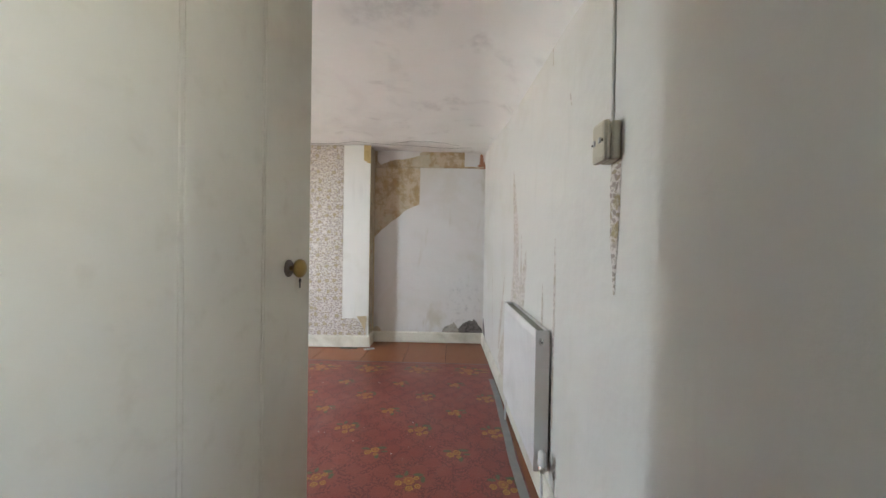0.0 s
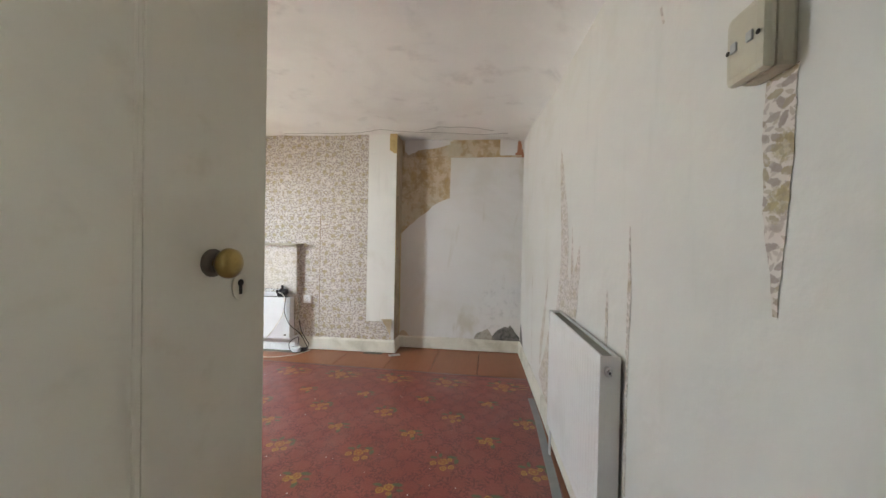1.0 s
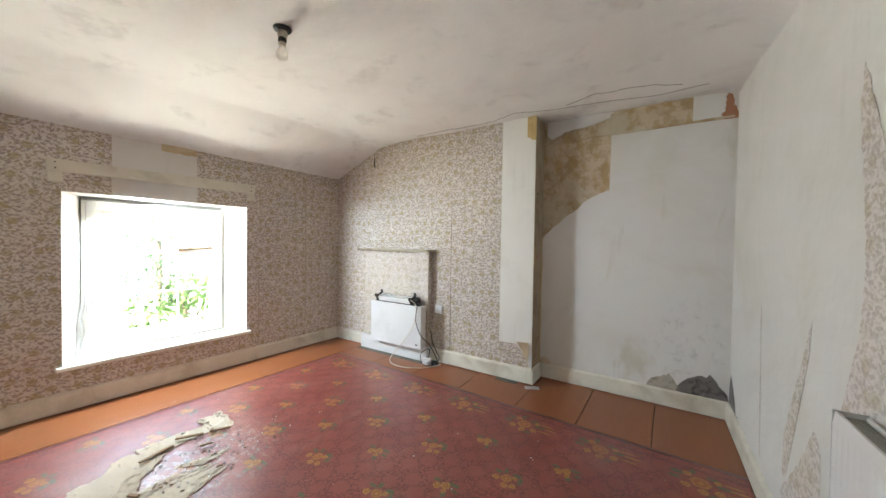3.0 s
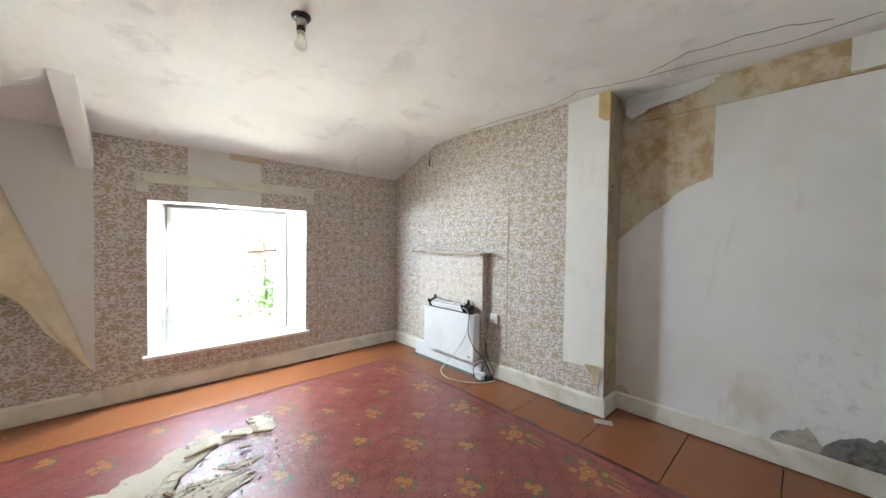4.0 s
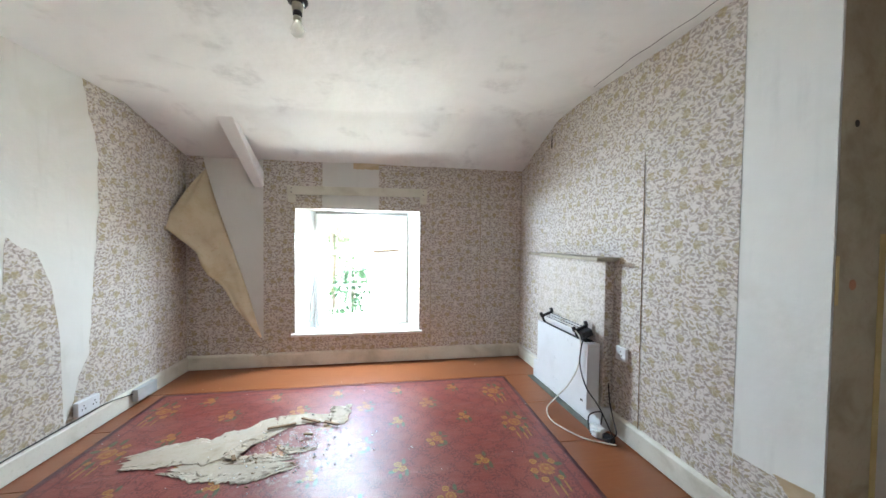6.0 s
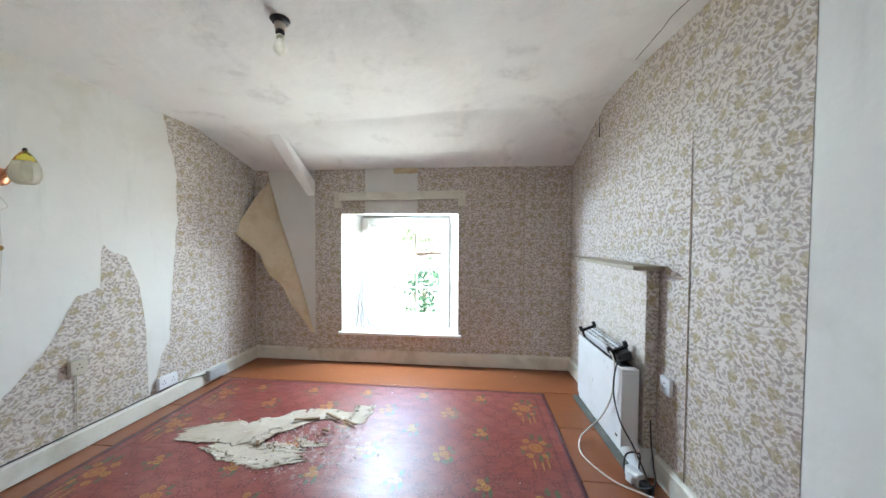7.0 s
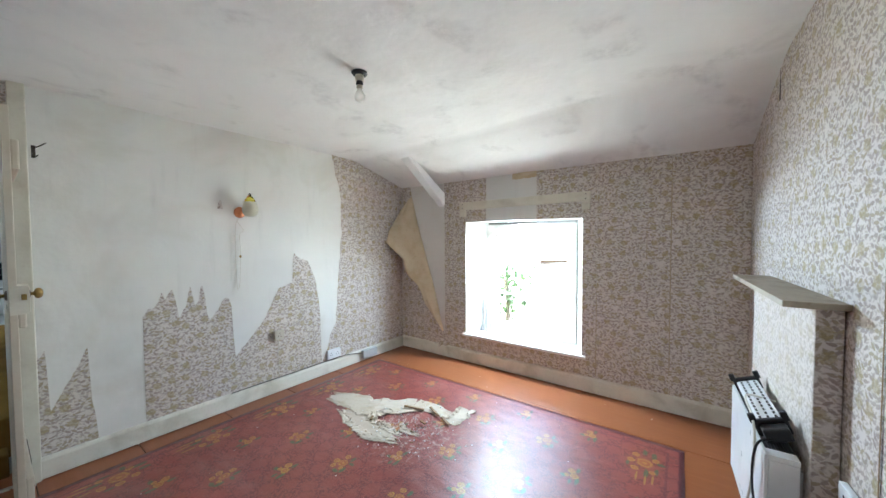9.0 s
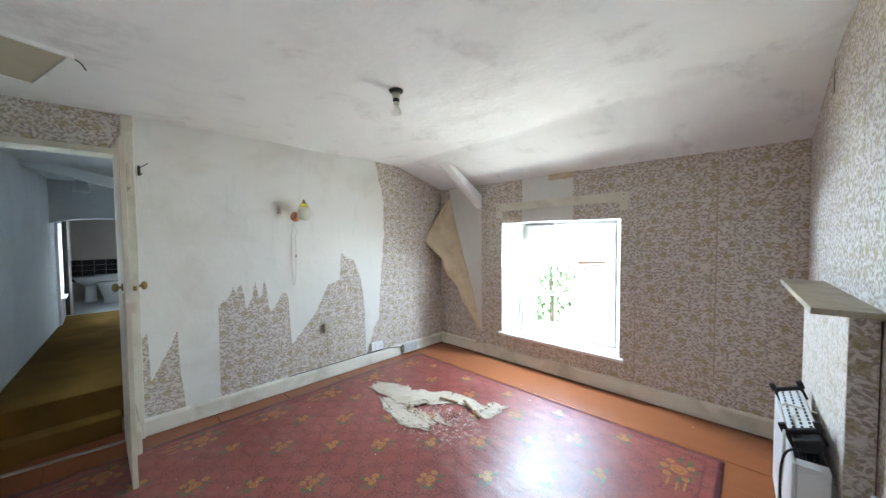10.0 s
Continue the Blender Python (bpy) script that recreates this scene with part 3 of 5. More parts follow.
for y0, y1, z0, z1 in ((-0.2, 1.42, -2.8, 2.3), (2.40, 4.2, -2.8, 2.3), (1.42, 2.40, -2.8, 0.33), (1.42, 2.40, 1.525, 2.3)):
    box(bm, -3.86, -3.585, y0, y1, z0, z1)
tagged(link("wall_west_outer", bm, M_STONE), "rendered outer face of the window wall", "wall", "", "structure")


def wedge(name, corners, z0, z1):
    bm = bmesh.new()
    lo = [bm.verts.new((x, y, z0)) for x, y in corners]
    hi = [bm.verts.new((x, y, z1)) for x, y in corners]
    bm.faces.new(lo)
    bm.faces.new(hi)
    for i in range(len(lo)):
        j = (i + 1) % len(lo)
        bm.faces.new((lo[i], lo[j], hi[j], hi[i]))
    return tagged(link(name, bm, M_WINPAINT), "white-painted splayed side of the window recess", "reveal", "", "structure")


wedge("reveal_south", ((-3.288, 1.2895), (-3.584, 1.2895), (-3.584, 1.42)), 0.317, 1.553)
wedge("reveal_north", ((-3.288, 2.5105), (-3.584, 2.40), (-3.584, 2.5105)), 0.317, 1.553)

# ceiling: one lumpy plastered sheet with thickness, sloping down to the window wall
bm = bmesh.new()
nx, ny = 84, 72
g = []
for i in range(nx + 1):
    x = W_X - 0.1 + 4.15 * i / nx
    row = []
    for j in range(ny + 1):
        y = -0.02 + 4.16 * j / ny
        z = ceiling_z(x, y) + 0.012 * noise.noise((x * 1.7, y * 1.7, 0)) + 0.004 * noise.noise((x * 6, y * 6, 2))
        row.append((bm.verts.new((x, y, z)), bm.verts.new((x, y, z + 0.16))))
    g.append(row)
for i in range(nx):
    for j in range(ny):
        for k in (0, 1):
            bm.faces.new((g[i][j][k], g[i + 1][j][k], g[i + 1][j + 1][k], g[i][j + 1][k]))
for i in range(nx):
    for j in (0, ny):
        bm.faces.new((g[i][j][0], g[i + 1][j][0], g[i + 1][j][1], g[i][j][1]))
for j in range(ny):
    for i in (0, nx):
        bm.faces.new((g[i][j][0], g[i][j + 1][0], g[i][j + 1][1], g[i][j][1]))
tagged(link("ceiling", bm, M_CEIL, True), "white ceiling mottled with grey damp and mould", "ceiling", "", "structure")

# floor slab; its boards are laid at the end of the file
floor = tagged(link("floor", boxed(-3.34, 0.76, 0.02, 4.0, -0.12, -0.022), M_DARK), "red-brown painted board floor", "floor", "", "structure")


def skirting(name, m, u0, u1, label, height=0.135, thick=0.02):
    bm = bmesh.new()
    prof = ((0.0, 0.008), (thick, 0.008), (thick, height - 0.018), (thick * 0.55, height - 0.004), (0.002, height), (0.0, height))
    n = max(2, int((u1 - u0) / 0.15))
    rings = []
    for i in range(n + 1):
        u = u0 + (u1 - u0) * i / n
        w = 0.004 * noise.noise((u * 2.0, height * 9, len(name)))
        rings.append([bm.verts.new((u, a + (w if a > 0 else 0) + 0.0005, b + 0.5 * w * (b > 0))) for a, b in prof])
    for a, b in zip(rings, rings[1:]):
        for k in range(len(prof)):
            q = (k + 1) % len(prof)
            bm.faces.new((a[k], a[q], b[q], b[k]))
    bm.faces.new(rings[0])
    bm.faces.new(rings[-1][::-1])
    ob = link(name, bm, M_SKIRT)
    ob.matrix_world = m
    return tagged(ob, label, "baseboard", "baseboards", "structure")


skirting("baseboard_south", M_S, 0.0, LEN_S - 0.035, "cream-painted skirting board with chipped edges", 0.13)
skirting("baseboard_east", M_E, 0.25, LEN_E - 0.14, "cream skirting board under the radiator wall")
skirting("baseboard_alcove", M_A, 0.125, 1.47, "cream skirting board in the alcove, peeling on top", 0.14)
skirting("baseboard_north", M_N, 0.0, 1.05, "cream skirting board along the papered wall", 0.14)
skirting("baseboard_north_corner", M_N, 1.99, LEN_N - 0.17, "short cream skirting board beside the hearth plinth", 0.12)
skirting("baseboard_west", M_W, 0.10, LEN_W - 0.13, "cream skirting board below the window", 0.14)
m_ret, len_ret = wall_frame((-0.77, 3.95), (-0.77, 3.70))
skirting("baseboard_return", m_ret, 0.02, len_ret - 0.0, "cream skirting board round the chimney corner", 0.14)

# chimney corner: bare timber edge of the return into the alcove
ret = tagged(link("wall_return", boxed(-0.90, -0.769, 3.7225, 3.958, -0.05, 2.45), M_RETURN), "weathered bare edge where paper is stripped from the corner", "wall", "", "structure")

# ---- wallpapers and torn paper on the walls ----
SOUTH_U = lambda x: (x - W_X)
# south wall: a whole drop by the window corner, torn down its free edge
r1 = rag(1, 0.016, 9)
edge1 = along((0.13, 1.165), (0.263, 1.10), (0.40, 1.06), (0.46, 1.035), (0.50, 0.995), (0.75, 0.975), (1.157, 0.943), (1.434, 0.906), (1.794, 0.912), (2.028, 0.966), (2.202, 1.01), (2.3, 1.03))
part("wallpaper", sheet(flat(0.004), lambda z: edge1(z) + r1(z), 0.132, 2.28, 0.01, False), M_PAPER, wall_s, "floral wallpaper drop with a torn edge")
xs = SOUTH_U
r2 = rag(3, 0.012, 34)
head2 = along((1.166, 0.15), (1.17, 0.28), (1.177, 0.658), (1.219, 0.972), (1.298, 1.166), (1.38, 1.20), (1.435, 1.244), (1.447, 1.20), (1.456, 0.981), (1.52, 0.955),
              (1.584, 0.94), (1.714, 0.68), (1.82, 0.56), (1.945, 0.418), (1.958, 0.60), (1.967, 0.837), (1.985, 0.90), (2.018, 0.912), (2.06, 0.83), (2.118, 0.76),
              (2.135, 0.80), (2.148, 0.95), (2.162, 1.034), (2.175, 1.02), (2.188, 0.92), (2.212, 0.88), (2.222, 0.95), (2.237, 1.032), (2.25, 0.99), (2.268, 0.88),
              (2.309, 0.815), (2.325, 0.93), (2.345, 1.02), (2.365, 1.0), (2.385, 0.955), (2.403, 1.01), (2.43, 0.93), (2.46, 0.90), (2.475, 0.91), (2.508, 0.85))
top2 = lambda s: head2(s) + r2(s)
part("wallpaper", sheet(flat(0.132), top2, 1.166, 2.508, 0.005), M_PAPER, wall_s, "floral wallpaper remnant torn into upward points")
r3 = rag(7, 0.012, 34)
head3 = along((2.736, 0.15), (2.742, 0.25), (2.75, 0.33), (2.757, 0.36), (2.762, 0.55), (2.768, 0.72), (2.80, 0.64), (2.854, 0.526), (2.90, 0.43), (2.925, 0.375), (2.931, 0.60), (2.936, 0.745), (2.96, 0.70), (2.99, 0.77))
top3 = lambda s: head3(s) + r3(s)
part("wallpaper", sheet(flat(0.132), top3, 2.736, 2.99, 0.004), M_PAPER, wall_s, "small floral remnant beside the door post")
part("wallpaper", sheet(*sliver(xs(-1.26), 1.62, 1.69, 0.03, 71, 0.7), 1.62, 1.69, 0.006, False), M_PAPER, wall_s)

# wall over the door: floral paper above the lintel
part("wallpaper", sheet(flat(2.012), flat(2.33), 0.02, LEN_D, 0.1), M_PAPER, wall_d, "floral wallpaper above the door lintel")

# east wall: shreds of floral paper where the lining is torn away, as edges along the wall over height
EAST_SHREDS = (
    (((0.74, 2.06), (1.0, 2.056), (1.034, 2.106), (1.218, 2.108), (1.363, 2.141), (1.574, 2.224), (1.74, 2.298)),
     ((0.74, 2.37), (0.82, 2.34), (1.02, 2.272), (1.216, 2.257), (1.43, 2.287), (1.616, 2.315), (1.74, 2.304))),
    (((0.94, 2.0), (1.028, 2.001), (1.155, 2.015), (1.272, 2.036)), ((0.94, 2.055), (1.03, 2.055), (1.153, 2.046), (1.272, 2.041))),
    (((0.74, 1.965), (0.82, 1.948), (0.973, 1.924), (1.072, 1.901), (1.175, 1.912)), ((0.74, 2.059), (0.95, 2.059), (1.028, 1.999), (1.098, 1.961), (1.175, 1.919))),
    (((0.304, 2.82), (0.328, 2.795), (0.522, 2.721), (0.861, 2.603), (0.987, 2.586)), ((0.304, 2.844), (0.474, 2.837), (0.80, 2.678), (0.987, 2.592))),
    (((0.14, 2.476), (0.57, 2.484), (0.617, 2.535)), ((0.14, 2.64), (0.165, 2.72), (0.217, 2.869), (0.314, 2.776), (0.47, 2.642), (0.617, 2.545))),
    (((0.186, 3.180), (0.943, 3.236)), ((0.186, 3.196), (0.943, 3.246))),
    (((0.40, 1.392), (0.85, 1.394), (1.03, 1.384), (1.239, 1.401)), ((0.40, 1.415), (0.85, 1.412), (1.03, 1.411), (1.239, 1.405))),
    (((0.66, 1.570), (0.93, 1.560), (1.018, 1.572)), ((0.66, 1.590), (0.93, 1.585), (1.018, 1.576))),
    (((1.065, 0.892), (1.198, 0.880), (1.312, 0.872), (1.45, 0.868)), ((1.065, 0.898), (1.197, 0.918), (1.355, 0.928), (1.45, 0.920))),
    (((1.754, 1.236), (1.807, 1.252)), ((1.754, 1.244), (1.807, 1.262))),
    (((2.03, 1.470), (2.114, 1.473)), ((2.03, 1.478), (2.114, 1.479))),
)
for k, (near_edge, far_edge) in enumerate(EAST_SHREDS):
    z0, z1 = near_edge[0][0], near_edge[-1][0]
    amount = 0.010 if k in (0, 2, 4) else 0.004
    ra, rb, ea, eb = rag(20 + k, amount, 24), rag(40 + k, amount, 24), along(*near_edge), along(*far_edge)
    part("paper_remnant", sheet(lambda z: min(ea(z) + ra(z), eb(z) + rb(z) - 0.002), lambda z: eb(z) + rb(z), z0, z1, 0.006, False, 0.0012, 0.0006), M_PAPER if k == 8 else M_FADED_LIT, wall_e, "shred of old floral paper" if k == 0 else "")

# alcove: white lining paper below the torn diagonal, a scrap under the ceiling, mouldy render at the foot
au = lambda x: 0.70 - x
rA = rag(11, 0.02, 9)
tear = along((au(-0.215), 1.70), (au(-0.30), 1.67), (au(-0.42), 1.60), (au(-0.57), 1.47), (au(-0.66), 1.40), (au(-0.77), 1.30))
part("lining_paper", sheet(flat(0.135), lambda s: (2.145 + rag(12, 0.003)(s)) if s < au(-0.215) else tear(s) + rA(s), 0.12, au(-0.768), 0.006, y=0.004, thick=0.003), M_DAMP, wall_a, "white lining paper torn along a slanting edge")
part("lining_paper", sheet(flat(2.165), flat(2.36), 0.12, au(0.325), 0.02, y=0.004, thick=0.003), M_DAMP, wall_a)
part("lining_flap", sheet(shreds(2.33, [], 1), flat(2.36), 0.9, 1.0, 0.02, y=0.004), M_DAMP, wall_a)
low = lambda s: 2.26 - 0.09 * max(0.0, 1 - abs(s - 1.385) / 0.10) ** 0.6 + 0.03 * math.sin(s * 9) + rag(15, 0.012)(s)
part("lining_flap", sheet(low, flat(2.40), au(-0.225), au(-0.74), 0.008, y=0.006, thick=0.002, cols=6, lift=lambda u, z: 0.05 * max(0.0, (2.34 - z) / 0.15) ** 2 * max(0.2, math.sin((u - 0.9) * 5))), M_DAMP, wall_a, "curling flap of lining paper under the ceiling")
part("batten", boxed(0.14, 1.46, 0.0, 0.016, 2.148, 2.163, 0.003), M_BARE, wall_a, "thin plaster ledge across the alcove")
for k, (x0, x1, h) in enumerate(((0.08, 0.30, 0.235), (0.27, 0.575, 0.29))):
    c = (au(x0) + au(x1)) / 2
    w = (x1 - x0) / 2
    part("bare_patch", sheet(flat(0.136), shreds(0.137, [(c, h, w, w, 0.45), (c - w * 0.3, h + 0.02, w * 0.5, w * 0.4, 0.5)], 31 + k, 0.016), au(x1), au(x0), 0.006, y=0.0075, thick=0.004), M_MOULD if k else M_RENDER, wall_a, "black mould on crumbling render" if k else "crumbling grey render")
part("bare_patch", sheet(flat(0.135), shreds(0.136, [(au(-0.72), 0.20, 0.05, 0.06, 0.5)], 34, 0.01), au(-0.62), au(-0.765), 0.006, y=0.0075, thick=0.004), M_BARE, wall_a)
part("bare_patch", sheet(flat(0.14), shreds(0.141, [(3.95, 0.34, 0.18, 0.05, 0.6)], 41, 0.016), 3.72, 3.985, 0.006), M_MOULD, wall_e)
part("bare_patch", sheet(*sliver(au(0.545), 2.14, 2.33, 0.085, 43, 0.9, 0.1), 2.14, 2.33, 0.006, False, 0.0085, 0.002), M_TERRA, wall_a, "patch of exposed brick-red plaster")

for z, y, r in ((0.24, 3.80, 0.016), (0.19, 3.80, 0.010), (1.12, 3.80, 0.016), (1.68, 3.79, 0.011)):
    part("paint_spot", lathe([(r, 0.0), (r * 0.8, 0.0012), (r * 0.2, 0.0014)], 14, pose(-0.7688, y, z, 0, 90, 0) @ Matrix.Diagonal((1.2, 1, 1, 1))), M_TERRA if z < 1.5 else M_DARK, ret)
part("paper_edge", boxed(-0.7688, -0.7672, 3.915, 3.947, 0.16, 1.30), M_OCHRE, ret, "ochre paper edge left in the corner")
part("paper_edge", boxed(-0.7688, -0.7665, 3.7215, 3.735, 1.05, 1.22), M_OCHRE, ret)

# north wall: floral drops, a white stripped band and loose scraps at the chimney corner
nu = lambda x: (-0.77 - x) / math.cos(math.atan2(0.1, 2.52))
strip = nu(-1.075)
drops = [strip + 0.0, nu(-1.605) - 0.004, nu(-2.13), nu(-2.66), nu(-3.285)]
for a, b in zip(drops, drops[1:]):
    part("wallpaper", sheet(flat(0.14), flat(2.40), a + 0.0012, b - 0.0012, 0.06, cols=8, lift=lambda u, z: 0.0015 + 0.0015 * noise.noise((u * 3, z * 2, 1))), M_PAPER, wall_n, "drop of faded floral wallpaper")
part("wallpaper", sheet(flat(0.14), lambda s: 0.345 + rag(51, 0.006)(s) - max(0, 0.15 - s) * 1.2, 0.045, strip - 0.001, 0.006), M_PAPER, wall_n)
part("stripped_band", sheet(flat(0.335), flat(2.40), 0.003, strip - 0.0015, 0.03, y=0.002, thick=0.001), M_PALE, wall_n, "white band where a drop of paper is missing")
part("stained_scrap", sheet(lambda s: 2.13 + 0.05 * s / 0.1 + rag(52, 0.012, 30)(s), flat(2.40), -0.004, 0.075, 0.006, y=0.005, thick=0.002), M_OCHRE, wall_n, "ochre-stained paper scrap")
part("curled_scrap", sheet(lambda z: 0.012 + 0.03 * (0.37 - z) / 0.2 + rag(55, 0.006, 40)(z), lambda z: 0.125 - 0.10 * ((0.37 - z) / 0.22) + rag(54, 0.006, 30)(z), 0.15, 0.37, 0.008, False, 0.004, 0.002, 6, lambda u, z: 0.055 * max(0.0, (z - 0.19) / 0.18) ** 2 * (0.2 + 4 * u)), M_TAN, wall_n, "scrap of paper curling off the corner")
part("open_seam", sheet(*sliver(nu(-1.603), 0.14, 1.80, 0.0035, 57, 0.2), 0.14, 1.80, 0.02, False, 0.0065, 0.001), M_WOOD, wall_n, "dark gap where a paper seam has opened")
part("open_seam", sheet(*sliver(nu(-2.665), 2.10, 2.27, 0.018, 58, 0.9), 2.10, 2.27, 0.01, False, 0.0065, 0.001), M_DARK, wall_n)

# west wall: floral drops round the window, a bare band over it and a bare triangle in the corner
wu = west_u
WIN = (wu(2.51), wu(1.29))
for a, b, z0, z1 in ((0.10, wu(3.16), 0.14, 2.05), (wu(3.16), wu(2.63), 0.14, 2.05), (wu(2.63), WIN[0], 0.14, 2.05), (WIN[0], WIN[1], 0.14, 0.29), (WIN[0], wu(2.09), 1.56, 2.05),
                     (wu(1.545), WIN[1], 1.56, 2.05), (WIN[1], wu(1.00), 0.14, 2.05)):
    part("wallpaper", sheet(flat(z0), flat(z1), a + 0.001, b - 0.001, 0.06, cols=4), M_PAPER, wall_w, "drop of floral wallpaper beside the window" if z1 > 2 else "")
crease = along((0.14, wu(0.985)), (0.28, wu(0.99)), (0.41, wu(0.95)), (0.75, wu(0.86)), (1.21, wu(0.71)), (1.55, wu(0.60)), (1.91, wu(0.50)), (2.05, wu(0.47)))
part("wallpaper", sheet(crease, flat(wu(0.335)), 0.14, 2.05, 0.02, False), M_PAPER, wall_w, "corner drop of floral wallpaper, peeled back")
part("wallpaper", sheet(lambda s: 1.96 + rag(61, 0.012)(s), flat(2.05), wu(2.09), wu(1.84), 0.008), M_TAN, wall_w)

for y, z0, z1, w in ((3.16, 0.30, 1.98, 0.005), (2.63, 0.16, 0.95, 0.005), (3.0, 1.2, 1.5, 0.003)):
    part("open_seam", sheet(*sliver(wu(y), z0, z1, w, int(y * 30), 0.15), z0, z1, 0.02, False, 0.0035, 0.0006), M_RETURN, wall_w)

# the peeled flap, hanging back on itself from the crease
bm = bmesh.new()
fl = []
NF, NW = 46, 12
for i in range(NF + 1):
    s = i / NF
    z = 1.90 - 1.60 * s
    u0 = crease(z)
    w = 0.41 * float(np.interp(s, (0, 0.12, 0.23, 0.31, 0.42, 0.58, 0.80, 1), (0, 0.55, 1, 0.84, 0.64, 0.55, 0.27, 0))) + 0.002
    w *= 1 + 0.16 * noise.noise((s * 7, 0, 3)) + 0.05 * noise.noise((s * 24, 0, 5))
    row = []
    for j in range(NW + 1):
        q = j / NW
        a = q * w
        # turns over in a soft roll, then leans out into the room and sags
        out = 0.035 * math.sin(min(1.0, a / 0.05) * math.pi / 2) + 0.62 * max(0.0, a - 0.03) + 0.05 * q * noise.noise((s * 5, q * 2, 7)) + 0.03 * math.sin(q * 3.0) * math.sin(s * 9)
        along_u = 0.78 * a
        row.append(bm.verts.new((u0 + along_u, 0.004 + out, z - 0.42 * a * (1 - 0.4 * s) + 0.01 * noise.noise((s * 9, q * 3, 1)))))
    fl.append(row)
for a, b in zip(fl, fl[1:]):
    for j in range(NW):
        bm.faces.new((a[j], a[j + 1], b[j + 1], b[j]))
flap = part("peeled_flap", bm, M_TAN, wall_w, "large flap of wallpaper peeling off, tan backing outward", True)
sol = flap.modifiers.new("thick", "SOLIDIFY")
sol.thickness = 0.0015
# loose paper corner at the foot of the bare triangle
part("loose_corner", sheet(lambda s: 0.135 - 0.03 * max(0, s - wu(1.0)) / 0.1 + rag(66, 0.01)(s), lambda s: 0.27 + rag(67, 0.012)(s), wu(1.05), wu(0.93), 0.006, y=0.006, thick=0.002, cols=4, lift=lambda u, z: 0.03 * max(0, (0.22 - z) / 0.1) ** 2), M_PAPER, wall_w, "loose paper corner over the skirting")

# ---- window ----
win = holder("window_1", pose(-3.58, 1.91, 0.33), "small sash window in a deep white recess", "window", "", "structure")
HW = 0.49
bm = bmesh.new()
box(bm, -0.05, 0.03, -HW, -HW + 0.08, 0.0, 1.195, 0.004)
box(bm, -0.05, 0.03, HW - 0.08, HW, 0.0, 1.195, 0.004)
box(bm, -0.05, 0.03, -HW + 0.08, HW - 0.08, 1.125, 1.195, 0.004)
box(bm, -0.05, 0.045, -HW + 0.08, HW - 0.08, 0.0, 0.06, 0.004)
part("window_frame", bm, M_WINPAINT, win, "flaking white-painted frame")


def sash(name, x, z0, z1, cols, rows):
    bm = bmesh.new()
    y0, y1 = -HW + 0.081, HW - 0.081
    for a, b, c, d in ((y0, y0 + 0.03, z0, z1), (y1 - 0.03, y1, z0, z1), (y0 + 0.03, y1 - 0.03, z0, z0 + 0.035), (y0 + 0.03, y1 - 0.03, z1 - 0.028, z1)):
        box(bm, x - 0.015, x + 0.015, a, b, c, d, 0.003)
    sh = part(name, bm, M_WINPAINT, win)
    y0, y1, z0, z1 = y0 + 0.03, y1 - 0.03, z0 + 0.035, z1 - 0.028
    for i in range(1, cols):
        yb = y0 + (y1 - y0) * i / cols
        part("glazing_bar", boxed(x - 0.012, x + 0.012, yb - 0.008, yb + 0.008, z0, z1, 0.003), M_WINPAINT, sh)
    for i in range(cols):
        for j in range(rows):
            a, b = y0 + (y1 - y0) * i / cols + 0.008, y0 + (y1 - y0) * (i + 1) / cols - 0.008
            c, d = z0 + (z1 - z0) * j / rows, z0 + (z1 - z0) * (j + 1) / rows
            p = part("pane", boxed(x - 0.0015, x + 0.0015, a - 0.006, b + 0.006, c - 0.002, d + 0.002), M_GLASS, sh)
            p.visible_shadow = False
    return sh


sash("upper_sash", -0.03, 0.765, 1.124, 3, 1)
low_sash = sash("lower_sash", 0.006, 0.061, 0.795, 3, 1)
for i in range(3):
    y0 = -HW + 0.111
    wseg = (2 * HW - 0.222) / 3
    part("glazing_bar", boxed(-0.006, 0.018, y0 + i * wseg + 0.009, y0 + (i + 1) * wseg - 0.009, 0.42, 0.436, 0.003), M_WINPAINT, low_sash)
part("parting_bead", boxed(0.0305, 0.044, -HW + 0.02, -HW + 0.075, 0.062, 1.18, 0.004), M_WINPAINT, win)
part("parting_bead", boxed(0.0305, 0.044, HW - 0.075, HW - 0.02, 0.062, 1.18, 0.004), M_WINPAINT, win)
sill = link("window_sill", boxed(-3.584, -3.255, 1.255, 2.545, 0.292, 0.322, 0.008), M_WINPAINT)
tagged(sill, "white-painted sill board with a worn front edge", "sill", "", "structure")
stick = tagged(link("wooden_stick", boxed(-0.012, 0.012, -0.14, 0.14, -0.011, 0.011, 0.002), M_WOOD), "bare brown stick wedged on the window's meeting rail", "stick")
stick.matrix_world = pose(-3.556, 2.17, 1.139, 3, 0, 1)

# limp net gathered in the window corner
bm = bmesh.new()
rows = []
for i in range(33):
    s = i / 32
    z = 0.93 - 0.605 * s
    spread = 0.018 + 0.15 * s ** 2.0
    row = []
    for j in range(25):
        q = j / 24
        fold = 0.018 * (0.3 + s) * math.sin(q * 26 + 2.5 * s) + 0.03 * s * noise.noise((q * 4, s * 3, 5))
        row.append(bm.verts.new((-3.505 + 0.13 * s ** 2 * q + fold * 0.7, 1.432 - 0.045 * s + spread * (q * 1.5 - 0.3) + 0.02 * noise.noise((q * 3, s * 5, 8)), max(0.326, z + 0.03 * s * noise.noise((q * 6, s * 2, 1))))))
    rows.append(row)
